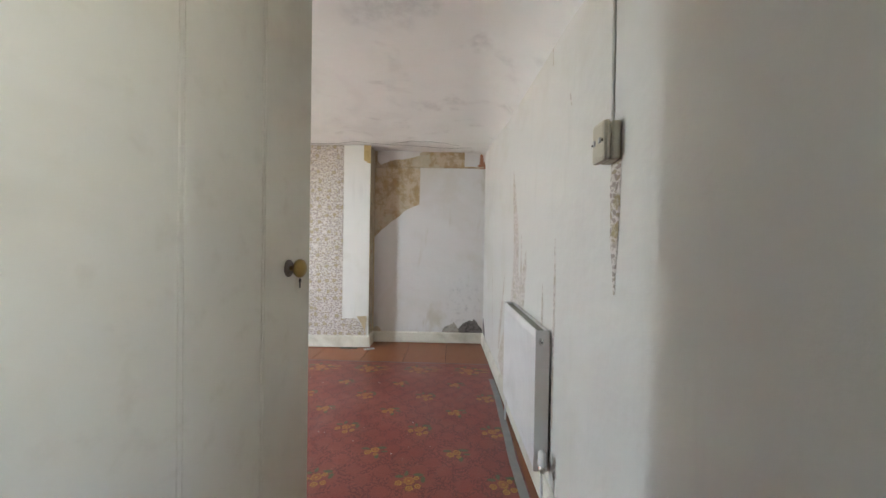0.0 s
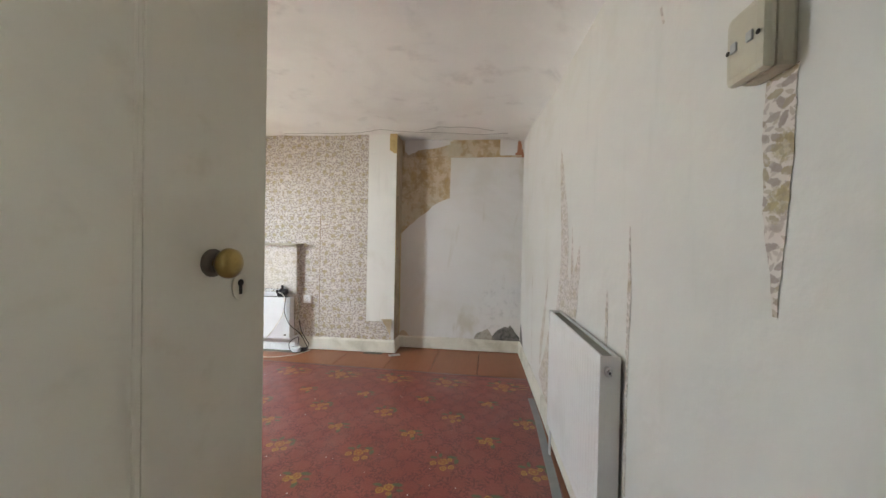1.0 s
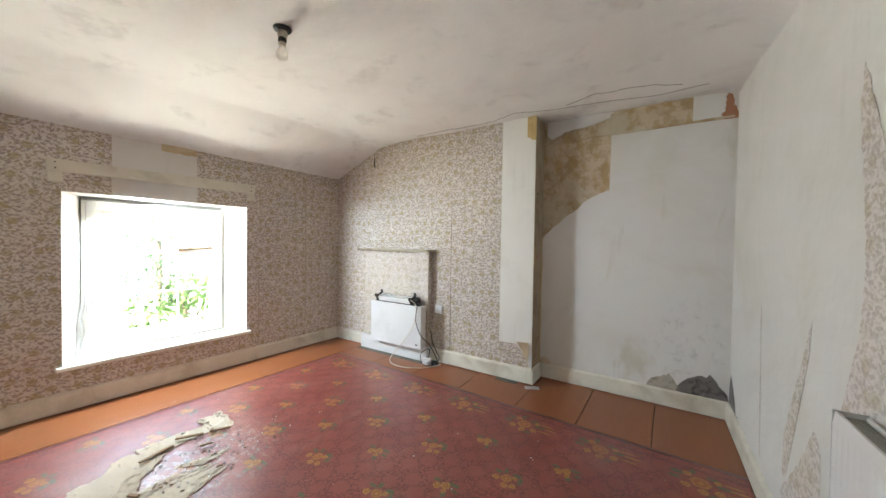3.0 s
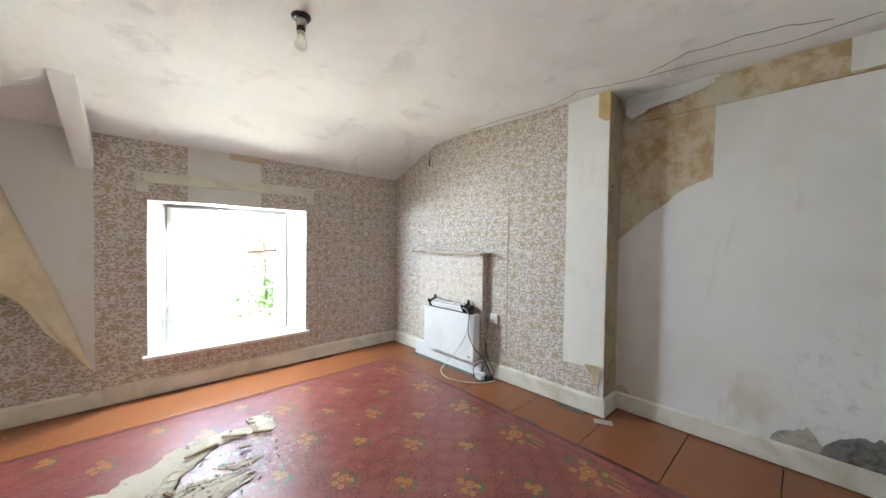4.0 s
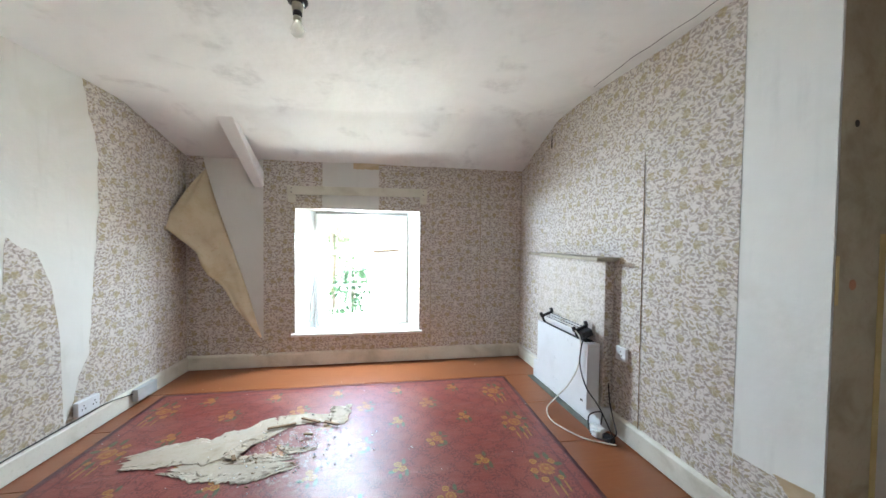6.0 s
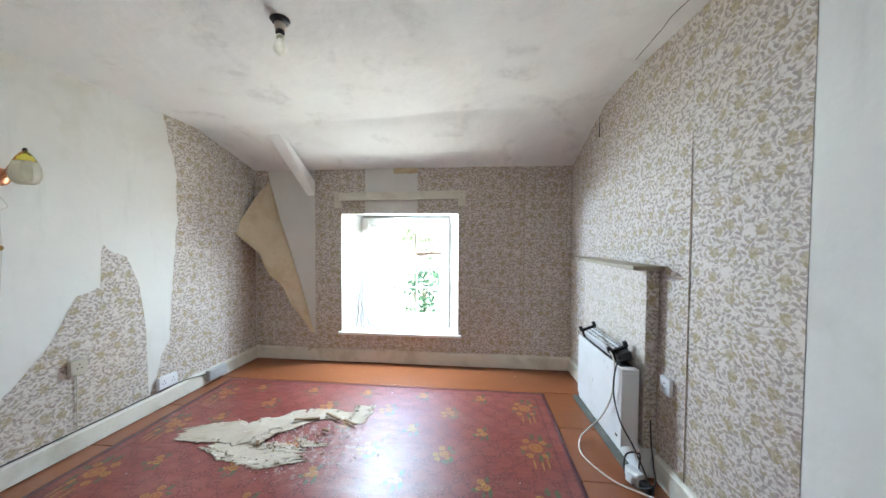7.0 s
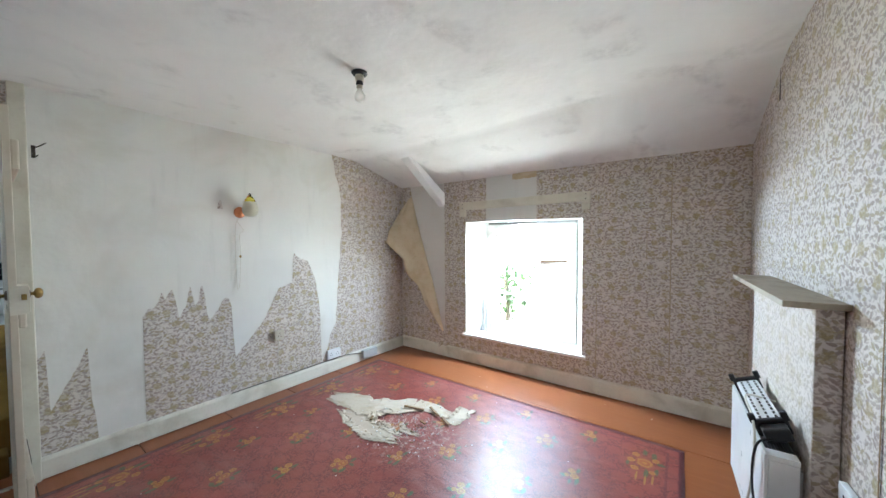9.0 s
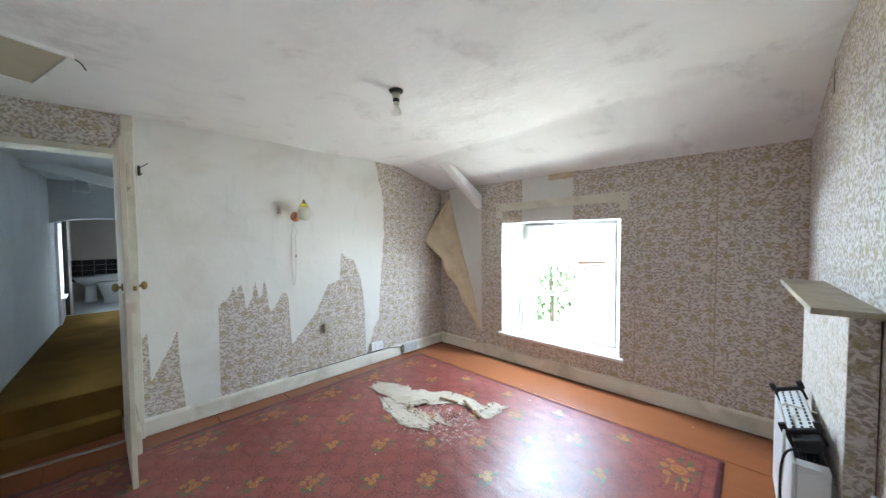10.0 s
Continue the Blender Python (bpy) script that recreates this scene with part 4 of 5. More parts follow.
for a, b in zip(rows, rows[1:]):
    for j in range(24):
        bm.faces.new((a[j], a[j + 1], b[j + 1], b[j]))
net = tagged(link("net_curtain", bm, M_NET, True), "limp white net curtain bunched in the window recess", "curtain")
net.modifiers.new("thick", "SOLIDIFY").thickness = 0.001

# curtain board over the window
brd = holder("curtain_board", pose(W_X + 0.004, 1.90, 1.735, 0.6), "cream-painted curtain board with end blocks", "curtain rail")
part("board", boxed(0.001, 0.024, -0.68, 0.68, -0.042, 0.042, 0.004), M_TRIM, brd)
for y in (-0.64, 0.64):
    part("end_block", boxed(0.001, 0.022, y - 0.035, y + 0.035, -0.115, -0.043, 0.004), M_TRIM, brd)
    for z in (-0.02, 0.02):
        part("nail", lathe([(0.005, 0), (0.005, 0.003)], 10, pose(0.0235, y, z, 0, 90, 0)), M_DARK, brd)

# rafter end coming down to the window wall
bm = bmesh.new()
top = [(-2.60, 2.32), (-2.72, 2.20), (-3.295, 1.74), (-3.295, 1.90)]
for y0, y1 in ((0.86, 0.975),):
    lo = [bm.verts.new((x, y0 + (0.055 if x < -3 else 0.0), z)) for x, z in top]
    hi = [bm.verts.new((x, y1 + (0.03 if x < -3 else 0.0), z)) for x, z in top]
    bm.faces.new(lo)
    bm.faces.new(hi[::-1])
    for i in range(4):
        j = (i + 1) % 4
        bm.faces.new((lo[i], lo[j], hi[j], hi[i]))
bmesh.ops.bevel(bm, geom=list(bm.edges), offset=0.008, segments=2, affect="EDGES")
tagged(link("rafter_end", bm, M_CEIL), "white-painted rafter end tapering down to the wall", "beam", "", "structure")

# ---- door and its frame ----
fr = tagged(link("door_frame", boxed(-0.045, 0.018, -0.165, 0.022, 0.0, 2.27, 0.004), M_TRIM), "cream door post running up to the ceiling", "door frame", "", "structure")
fr.matrix_world = M_D
part("lintel", boxed(0.02, LEN_D - 0.06, -0.165, 0.016, 1.972, 2.010, 0.004), M_TRIM, fr)
part("jamb", boxed(0.872, 0.93, -0.165, 0.012, 0.0, 1.970, 0.004), M_TRIM, fr)
part("stop", boxed(0.0185, 0.026, -0.16, -0.06, 0.0, 1.970, 0.002), M_TRIM, fr)

door = holder("door_1", pose(-0.222, 0.178, 0.012, 0, 0, 0.25), "open cream-painted ledged door with brass knobs", "door", "", "structure")
DW, DH, DT = 0.725, 1.945, 0.024
edges = [0.0, 0.255, 0.485, DW]
for a, b in zip(edges, edges[1:]):
    bm = boxed(-DT, 0.0, a + 0.0004, b - 0.0004, 0, DH, 0.0025)
    part("board", bm, M_DOOR, door)
for b in edges[1:-1]:
    part("bead", lathe([(0.0035, 0.002), (0.0035, DH - 0.002)], 10, pose(-0.0015, b - 0.010, 0)), M_DOOR, door)
for z in (0.17, 0.98, 1.68):
    part("ledge", boxed(-DT - 0.024, -DT - 0.0005, 0.11, DW - 0.03, z, z + 0.13, 0.006), M_DOOR, door)
KY, KZ = 0.595, 1.120
sidewise = lambda x, s, z: pose(x, KY, z, 0, 90 * s, 0)
for s, x in ((1, 0.0005), (-1, -DT - 0.0345)):
    kn = part("knob", lathe([(0.0095, 0.006), (0.0085, 0.018), (0.012, 0.022), (0.024, 0.027), (0.0285, 0.035), (0.029, 0.040), (0.0265, 0.048), (0.017, 0.055), (0.004, 0.058)], 28, sidewise(x, s, KZ) @ Matrix.Diagonal((0.86, 0.90, 0.80, 1))), M_BRASS, door, "worn brass door knob", True)
    part("rosette", lathe([(0.023, 0), (0.023, 0.003), (0.017, 0.007), (0.011, 0.0072)], 28, sidewise(x, s, KZ)), M_AGED, kn, "grimy brown rosette")
esc = part("keyhole_plate", lathe([(0.020, 0), (0.020, 0.0015), (0.018, 0.0025), (0.004, 0.0025)], 24, pose(0.0005, KY + 0.060, KZ - 0.045, 0, 90, 0) @ Matrix.Diagonal((1.25, 0.9, 1, 1))), M_DOOR, door)
bm = lathe([(0.0065, 0), (0.0065, 0.0012)], 16, pose(0.0031, KY + 0.060, KZ - 0.039, 0, 90, 0))
box(bm, 0.0031, 0.0043, KY + 0.0565, KY + 0.0635, KZ - 0.060, KZ - 0.040)
part("keyhole", bm, M_DARK, esc)
lk = part("rim_lock", boxed(-DT - 0.034, -DT - 0.001, DW - 0.15, DW - 0.001, KZ - 0.07, KZ + 0.045, 0.003), M_DOOR, door, "painted rim lock")
part("latch", boxed(-DT - 0.026, -DT - 0.010, DW - 0.001, DW + 0.010, KZ - 0.012, KZ + 0.014, 0.002), M_BRASS, lk)
part("lock_face", boxed(-DT - 0.03, DT * -0.1, DW + 0.0005, DW + 0.0025, KZ - 0.075, KZ + 0.05), M_TRIM, door)
for z in (0.25, 1.72):
    part("hinge", boxed(-DT - 0.030, -DT - 0.025, 0.12, 0.42, z - 0.016, z + 0.016, 0.002), M_DARK, door)
hook = holder("coat_hook", M_S @ pose(SOUTH_U(-0.345), 0.001, 1.88), "small dark wire coat hook on the wall", "hook")
part("plate", boxed(-0.008, 0.008, 0, 0.004, -0.035, 0.035, 0.002), M_DARK, hook)
part("prong", tube([(0, 0.003, 0.02), (-0.01, 0.03, 0.022), (-0.03, 0.05, 0.035), (-0.045, 0.052, 0.05)], 0.003), M_DARK, hook)
part("prong", tube([(0, 0.003, -0.025), (-0.006, 0.02, -0.03), (-0.016, 0.03, -0.02)], 0.003), M_DARK, hook)

# ---- ceiling fittings ----
lamp = holder("ceiling_light", pose(-1.393, 1.80, 2.283), "bare bulb in a white batten holder on the ceiling", "lamp")
part("rose", lathe([(0.042, 0.0), (0.043, -0.006), (0.038, -0.014), (0.026, -0.018)][::-1], 28), M_BLACK, lamp, "dark ceiling rose", True)
part("collar", lathe([(0.022, -0.016), (0.024, -0.03), (0.021, -0.05)][::-1], 24), M_PLASTIC, lamp, "", True)
part("lamp_holder", lathe([(0.018, -0.0505), (0.0195, -0.056), (0.0195, -0.066), (0.016, -0.072)][::-1], 24), M_BLACK, lamp, "", True)
part("skirt_ring", lathe([(0.017, -0.0725), (0.018, -0.085), (0.0125, -0.088)][::-1], 24), M_PLASTIC, lamp, "", True)
bl = part("bulb", lathe([(0.011, -0.0885), (0.014, -0.098), (0.022, -0.112), (0.028, -0.128), (0.026, -0.144), (0.016, -0.156), (0.003, -0.160)][::-1], 28), M_BULB, lamp, "unlit pearl glass bulb", True)

hatch = holder("loft_hatch", pose(-0.085, 1.055, 2.2605, 1.6, 0, 17), "beige loft hatch panel with a white frame", "hatch")
part("panel", boxed(0.018, 0.50, -0.52, -0.018, -0.004, 0.02, 0.004), M_HATCH, hatch)
for a, b, c, d in ((0.0, 0.52, -0.017, 0.0), (0.0, 0.52, -0.54, -0.522), (0.0, 0.0175, -0.521, -0.0175), (0.502, 0.52, -0.521, -0.0175)):
    part("frame", boxed(a, b, c, d, -0.0095, 0.02, 0.002), M_CEIL, hatch)
part("catch", tube([(-0.002, -0.005, -0.012), (-0.02, 0.0, -0.022), (-0.035, -0.03, -0.02), (-0.05, -0.045, -0.030)], 0.003), M_DARK, hatch)

# ---- wall lamp ----
wl = holder("wall_lamp", M_S @ pose(SOUTH_U(-1.40), 0.002, 1.60), "copper wall lamp with an amber glass tulip shade", "lamp")
part("back_plate", lathe([(0.045, 0.0), (0.045, 0.008), (0.036, 0.016), (0.012, 0.02)], 28, pose(0, 0, 0, -90)), M_COPPER, wl, "", True)
part("arm", tube([(0, 0.018, 0.004), (-0.008, 0.05, 0.045), (-0.02, 0.085, 0.10), (-0.036, 0.10, 0.132)], 0.006), M_COPPER, wl)
shade = part("shade", lathe([(0.030, -0.034), (0.045, -0.024), (0.055, -0.004), (0.058, 0.022), (0.053, 0.055), (0.043, 0.082)], 30, pose(-0.04, 0.10, 0)), M_PRESSED, wl, "clear pressed glass bell shade", True)
part("shade_tip", lathe([(0.0425, 0.0825), (0.032, 0.105), (0.018, 0.126), (0.006, 0.136)], 30, pose(-0.04, 0.10, 0)), M_AMBER, shade, "yellow glass top", True)
for k in range(9):
    part("shade_rib", tube([(-0.04 + r * math.cos(k * 0.698), 0.10 + r * math.sin(k * 0.698), z) for r, z in ((0.046, -0.022), (0.0585, 0.006), (0.0590, 0.030), (0.046, 0.076))], 0.0011, 6), M_PRESSED, shade)
part("finial", lathe([(0.008, 0.1365), (0.011, 0.142), (0.004, 0.152)], 16, pose(-0.04, 0.10, 0)), M_DARK, wl)
part("pull_cord", tube([(0.012, 0.02, -0.045), (0.03, 0.022, -0.07), (-0.012, 0.022, -0.135), (-0.014, 0.02, -0.155), (0.010, 0.018, -0.185), (0.008, 0.018, -0.36), (0.018, 0.016, -0.58), (0.026, 0.016, -0.62), (0.038, 0.016, -0.60), (0.044, 0.016, -0.38), (0.040, 0.018, -0.12), (0.012, 0.02, -0.045)], 0.0022, 6), M_WHITECABLE, wl, "looped off-white pull cord")
part("cord_bead", lathe([(0.004, -0.012), (0.009, 0), (0.004, 0.012)], 12, pose(0.008, 0.018, -0.36)), M_BRASS, wl)

# ---- sockets and boxes ----


def socket(name, m, w, h, label, material, d=0.03, holes=1):
    s = holder(name, m, label, "socket")
    pl = part("plate", boxed(-w / 2, w / 2, 0.0005, d, -h / 2, h / 2, 0.005), material, s)
    for k in range(holes):
        cx = (k - (holes - 1) / 2) * w / holes
        for dx, dz in ((0, 0.014), (-0.011, -0.008), (0.011, -0.008)):
            part("slot", boxed(cx + dx - 0.003, cx + dx + 0.003, d + 0.0002, d + 0.0012, dz - 0.004, dz + 0.004), M_DARK, pl)
    return s


socket("wall_socket", M_S @ pose(SOUTH_U(-1.69), 0.005, 0.52), 0.085, 0.085, "small yellowed socket on the torn floral paper", M_PLASTIC)
socket("double_socket", M_S @ pose(SOUTH_U(-2.25), 0.005, 0.195), 0.15, 0.088, "double socket on a grey box above the skirting", M_WHITE, 0.03, 2)
jb = holder("junction_box", M_S @ pose(SOUTH_U(-2.70), 0.024, 0.085), "grey junction box fixed on the skirting", "box")
part("case", boxed(-0.10, 0.10, 0, 0.04, -0.045, 0.045, 0.006), M_GREYPL, jb)
cond = tagged(link("surface_cable", tube([(SOUTH_U(-1.69), 0.012, 0.475), (SOUTH_U(-1.69), 0.010, 0.3), (SOUTH_U(-1.685), 0.012, 0.135)], 0.0028), M_PLASTIC), "grey cable dropping from the socket to the skirting", "cable")
cond.matrix_world = M_S
cb2 = tagged(link("skirting_cable", tube([(SOUTH_U(-2.60), 0.03, 0.10), (SOUTH_U(-2.4), 0.028, 0.137), (SOUTH_U(-2.2), 0.026, 0.14), (SOUTH_U(-1.7), 0.026, 0.139), (SOUTH_U(-1.3), 0.025, 0.138)], 0.0035), M_BLACK), "thin black cable clipped along the skirting", "cable")
cb2.matrix_world = M_S
socket("wall_socket", M_N @ pose(nu(-1.735), 0.006, 0.55), 0.085, 0.085, "white socket beside the boarded fireplace", M_WHITE, 0.022)

# light switch box with its cable run
sw = holder("switch_box", M_E @ pose(0.903, 0.001, 1.500), "yellowed double switch box on the wall", "switch")
part("back_box", boxed(-0.036, 0.036, 0, 0.03, -0.055, 0.055, 0.008), M_PLASTIC, sw)
fp = part("face_plate", boxed(-0.039, 0.039, 0.0302, 0.052, -0.058, 0.058, 0.012), M_PLASTIC, sw)
for dx in (-0.016, 0.016):
    part("rocker", boxed(dx - 0.006, dx + 0.006, 0.0522, 0.056, -0.006, 0.010, 0.002), M_GREYPL, fp)
    part("screw", lathe([(0.004, 0), (0.004, 0.001)], 10, pose(dx * 1.9, 0.0525, 0.0, -90)), M_DARK, fp)
run = tagged(link("cable_run", tube([(0.916, 0.004, 1.556), (0.918, 0.005, 1.8), (0.921, 0.004, 2.0), (0.925, 0.004, 2.2)], 0.006), M_PLASTER), "painted-over cable running up to the ceiling", "cable")
run.matrix_world = M_E

# ---- radiator ----
rad = holder("radiator", M_E @ pose(1.425, 0.0, 0.192) @ Matrix.Diagonal((1, 0.74, 1, 1)), "white panel radiator on the wall", "radiator")
RL, RH = 0.76, 0.63
bm = bmesh.new()
n = 26
cols = []
for i in range(n * 4 + 1):
    u = RL * i / (n * 4)
    dpt = 0.095 + (0.003 if (i % 4) in (1, 2) else 0.0)
    if i < 4 or i > n * 4 - 4:
        dpt = 0.097
    cols.append([bm.verts.new((u, dpt - 0.004, 0.0)), bm.verts.new((u, 0.097, 0.03)), bm.verts.new((u, dpt, 0.05)), bm.verts.new((u, dpt, RH - 0.05)), bm.verts.new((u, 0.098, RH - 0.03)), bm.verts.new((u, 0.092, RH)), bm.verts.new((u, 0.084, RH)), bm.verts.new((u, 0.084, 0.0))])
for a, b in zip(cols, cols[1:]):
    for k in range(8):
        bm.faces.new((a[k], a[(k + 1) % 8], b[(k + 1) % 8], b[k]))
bm.faces.new(cols[0])
bm.faces.new(cols[-1][::-1])
part("front_panel", bm, M_RAD, rad)
part("back_panel", boxed(0.004, RL - 0.004, 0.014, 0.024, 0.01, RH, 0.003), M_RAD, rad)
part("end_cover", boxed(-0.004, 0.0, 0.014, 0.100, 0.0, RH + 0.003, 0.001), M_RAD, rad)
part("end_cover", boxed(RL, RL + 0.004, 0.014, 0.100, 0.0, RH + 0.003, 0.001), M_RAD, rad)
gr = part("top_grille", boxed(0.0005, RL - 0.0005, 0.0245, 0.0835, RH - 0.014, RH - 0.010, 0.0), M_GRILLE, rad, "recessed top grille in a shaded grey-green")
for i in range(40):
    u = 0.012 + (RL - 0.024) * i / 39
    part("grille_bar", boxed(u - 0.0025, u + 0.0025, 0.028, 0.080, RH - 0.0098, RH - 0.0085), M_GRILLE, gr)
vent = part("plug", lathe([(0.016, 0), (0.016, 0.010), (0.012, 0.014), (0.004, 0.014)], 20, pose(-0.0045, 0.068, RH - 0.045, 0, -90, 0)), M_STEEL, rad, "chromed end plug", True)
part("bleed_screw", boxed(-0.024, -0.0195, 0.064, 0.072, RH - 0.049, RH - 0.041), M_BLACK, vent)
vl = part("valve", lathe([(0.011, 0), (0.011, 0.03), (0.017, 0.034), (0.017, 0.06)], 20, pose(-0.004, 0.068, 0.045, 0, -90, 0)), M_STEEL, rad, "", True)
part("valve_cap", lathe([(0.018, 0.0), (0.022, 0.01), (0.021, 0.05), (0.012, 0.06)], 20, pose(-0.05, 0.068, 0.060)), M_WHITE, vl, "white valve cap", True)
part("pipe", tube([(-0.05, 0.068, 0.04), (-0.05, 0.068, -0.08), (-0.05, 0.066, -0.198)], 0.008), M_RAD, rad)
part("pipe", tube([(RL + 0.03, 0.068, 0.05), (RL + 0.03, 0.068, -0.08), (RL + 0.03, 0.066, -0.198)], 0.008), M_RAD, rad)
for u in (0.15, RL - 0.15):
    part("bracket", boxed(u - 0.02, u + 0.02, 0.001, 0.0155, 0.1, RH - 0.1, 0.002), M_RAD, rad)

# ---- boarded fireplace, mantel shelf, heater ----
fire = holder("boarded_fireplace", M_N @ pose(0, 0, 0), "boarded-up fireplace covered in floral paper", "fireplace")


def uv_boxed(*a):
    bm = boxed(*a)
    uv = bm.loops.layers.uv.new("UVMap")
    for f in bm.faces:
        side = abs(f.normal.x) > 0.7
        for lp in f.loops:
            lp[uv].uv = ((lp.vert.co.y + 0.13) if side else lp.vert.co.x, lp.vert.co.z)
    return bm


FU0, FU1 = nu(-1.835), nu(-2.735)
# paler front and fuller sides put the window's light and shade into the paper
part("board", uv_boxed(FU0, FU1, 0.006, 0.075, 0.16, 1.135, 0.004), M_FADED_LIT, fire)
for ua, ub in ((FU0 - 0.003, FU0 - 0.0005), (FU1 + 0.0005, FU1 + 0.003)):
    part("side_paper", uv_boxed(ua, ub, 0.008, 0.073, 0.162, 1.133, 0.0), M_PAPER, fire, "floral paper on the shaded side, inked fuller than the front")
part("plinth", boxed(FU0 - 0.012, FU1 + 0.03, 0.006, 0.095, 0.0, 0.158, 0.005), M_WHITE, fire, "white-painted plinth board")
sh = tagged(link("mantel_shelf", boxed(nu(-1.795), nu(-2.77), 0.001, 0.165, 1.137, 1.160, 0.004), M_MANTEL), "narrow grimy cream mantel shelf above the boarded fireplace", "shelf")
sh.matrix_world = M_N
hs = tagged(link("hearth_strip", boxed(FU0 - 0.03, FU1 + 0.03, 0.097, 0.150, 0.0005, 0.008, 0.003), M_HEARTH), "slate-grey hearth strip flush with the floor", "hearth")
hs.matrix_world = M_N

HU0, HU1 = nu(-1.84), nu(-2.51)
ht = holder("storage_heater", M_N @ pose(HU0, 0.076, 0.16), "white slim storage heater fixed over the fireplace board", "heater")
HWD, HHT, HD = HU1 - HU0, 0.425, 0.115
part("case", boxed(0, HWD, 0.02, HD - 0.012, 0, HHT - 0.02, 0.004), M_WHITE, ht)
part("front_panel", boxed(-0.004, HWD + 0.004, HD - 0.0115, HD, -0.004, HHT + 0.004, 0.004), M_WHITE, ht)
part("top_frame", boxed(0, 0.05, 0.02, HD - 0.012, HHT - 0.0195, HHT, 0.002), M_WHITE, ht)
part("top_grille", boxed(0.0505, HWD - 0.03, 0.02, HD - 0.012, HHT - 0.0195, HHT - 0.004), M_BLACK, ht, "black outlet grille")
for i in range(9):
    y = 0.026 + i * 0.009
    part("slat", boxed(0.052, HWD - 0.032, y - 0.0015, y + 0.0015, HHT - 0.0038, HHT + 0.001), M_BLACK, ht)
part("fixing", boxed(0.05, HWD - 0.05, 0.0, 0.02, 0.05, HHT - 0.06), M_GREYPL, ht)
part("badge", boxed(0.035, 0.06, HD + 0.0002, HD + 0.0015, 0.03, 0.042), M_DARK, ht)

pc = holder("convector_heater", M_N @ pose(HU0 + 0.14, 0.140, 0.606, -22), "white portable heater with black end feet lying on top", "heater")
PL = 0.44
body = part("body", boxed(0, PL, -0.05, 0.035, 0.0, 0.05, 0.012), M_WHITE, pc)
for i in range(12):
    for j in range(3):
        u, y = 0.03 + i * (PL - 0.06) / 11, -0.035 + j * 0.025
        part("vent_hole", boxed(u - 0.011, u + 0.011, y - 0.004, y + 0.004, 0.0502, 0.051), M_DARK, body)
for u in (-0.02, PL + 0.001):
    ft = bmesh.new()
    box(ft, u, u + 0.02, -0.06, 0.045, 0.0, 0.062, 0.005)
    box(ft, u, u + 0.02, -0.068, -0.045, 0.05, 0.085, 0.005)
    box(ft, u, u + 0.02, 0.03, 0.053, 0.05, 0.085, 0.005)
    part("end_foot", ft, M_BLACK, pc, "black plastic foot")
part("end_cap", boxed(-0.075, -0.021, -0.05, 0.03, 0.0, 0.048, 0.008), M_BLACK, pc)


def cable(name, pts, r, material, label):
    ob = tagged(link(name, tube(pts, r, 8, 10), material, True), label, "cable")
    ob.matrix_world = M_N
    return ob


c0 = HU0
cable("black_cable", [(c0 + 0.08, 0.14, 0.615), (c0 + 0.03, 0.205, 0.60), (c0 + 0.04, 0.215, 0.45), (c0 - 0.01, 0.20, 0.31), (c0 - 0.10, 0.17, 0.22), (c0 - 0.15, 0.13, 0.10), (c0 - 0.16, 0.10, 0.02), (c0 - 0.08, 0.13, 0.012)], 0.0042, M_BLACK, "black mains cable drooping from the heater to the floor")
cable("black_flex", [(c0 - 0.03, 0.05, 0.33), (c0 - 0.06, 0.06, 0.22), (c0 - 0.12, 0.08, 0.14), (c0 - 0.17, 0.10, 0.07), (c0 - 0.12, 0.16, 0.02), (c0 - 0.02, 0.17, 0.015), (c0 + 0.02, 0.15, 0.10), (c0 - 0.06, 0.12, 0.16), (c0 - 0.06, 0.12, 0.08)], 0.0042, M_BLACK, "looped black flex beside the heater")
cable("white_cable", [(c0 + 0.36, 0.09, 0.655), (c0 + 0.33, 0.19, 0.67), (c0 + 0.16, 0.20, 0.655), (c0 + 0.05, 0.208, 0.60), (c0 + 0.06, 0.215, 0.42), (c0 + 0.17, 0.22, 0.24), (c0 + 0.28, 0.25, 0.10), (c0 + 0.30, 0.30, 0.02), (c0 + 0.15, 0.34, 0.008), (c0 - 0.05, 0.26, 0.008), (c0 - 0.14, 0.16, 0.012), (c0 - 0.2, 0.12, 0.03)], 0.0045, M_WHITECABLE, "white cable looping from the heater onto the floor")
strip_ob = holder("extension_socket", M_N @ pose(c0 - 0.06, 0.135, 0.003, 0, 0, 18), "white extension socket on the floor with plugs in it", "socket")
part("case", boxed(-0.035, 0.055, -0.022, 0.022, 0.0, 0.065, 0.008), M_WHITE, strip_ob)
part("plug", boxed(-0.10, -0.037, -0.022, 0.02, 0.0, 0.045, 0.008), M_BLACK, strip_ob, "black plug")
part("plug", boxed(-0.02, 0.02, 0.023, 0.05, 0.012, 0.05, 0.006), M_WHITE, strip_ob, "white plug")
# ---- rug ----
RX0, RX1, RY0, RY1 = -2.765, 0.595, 0.455, 3.262
M_RUG = make_rug(RX0, RY1, 0.475)
bm = bmesh.new()
nx, ny = 110, 96
g = []
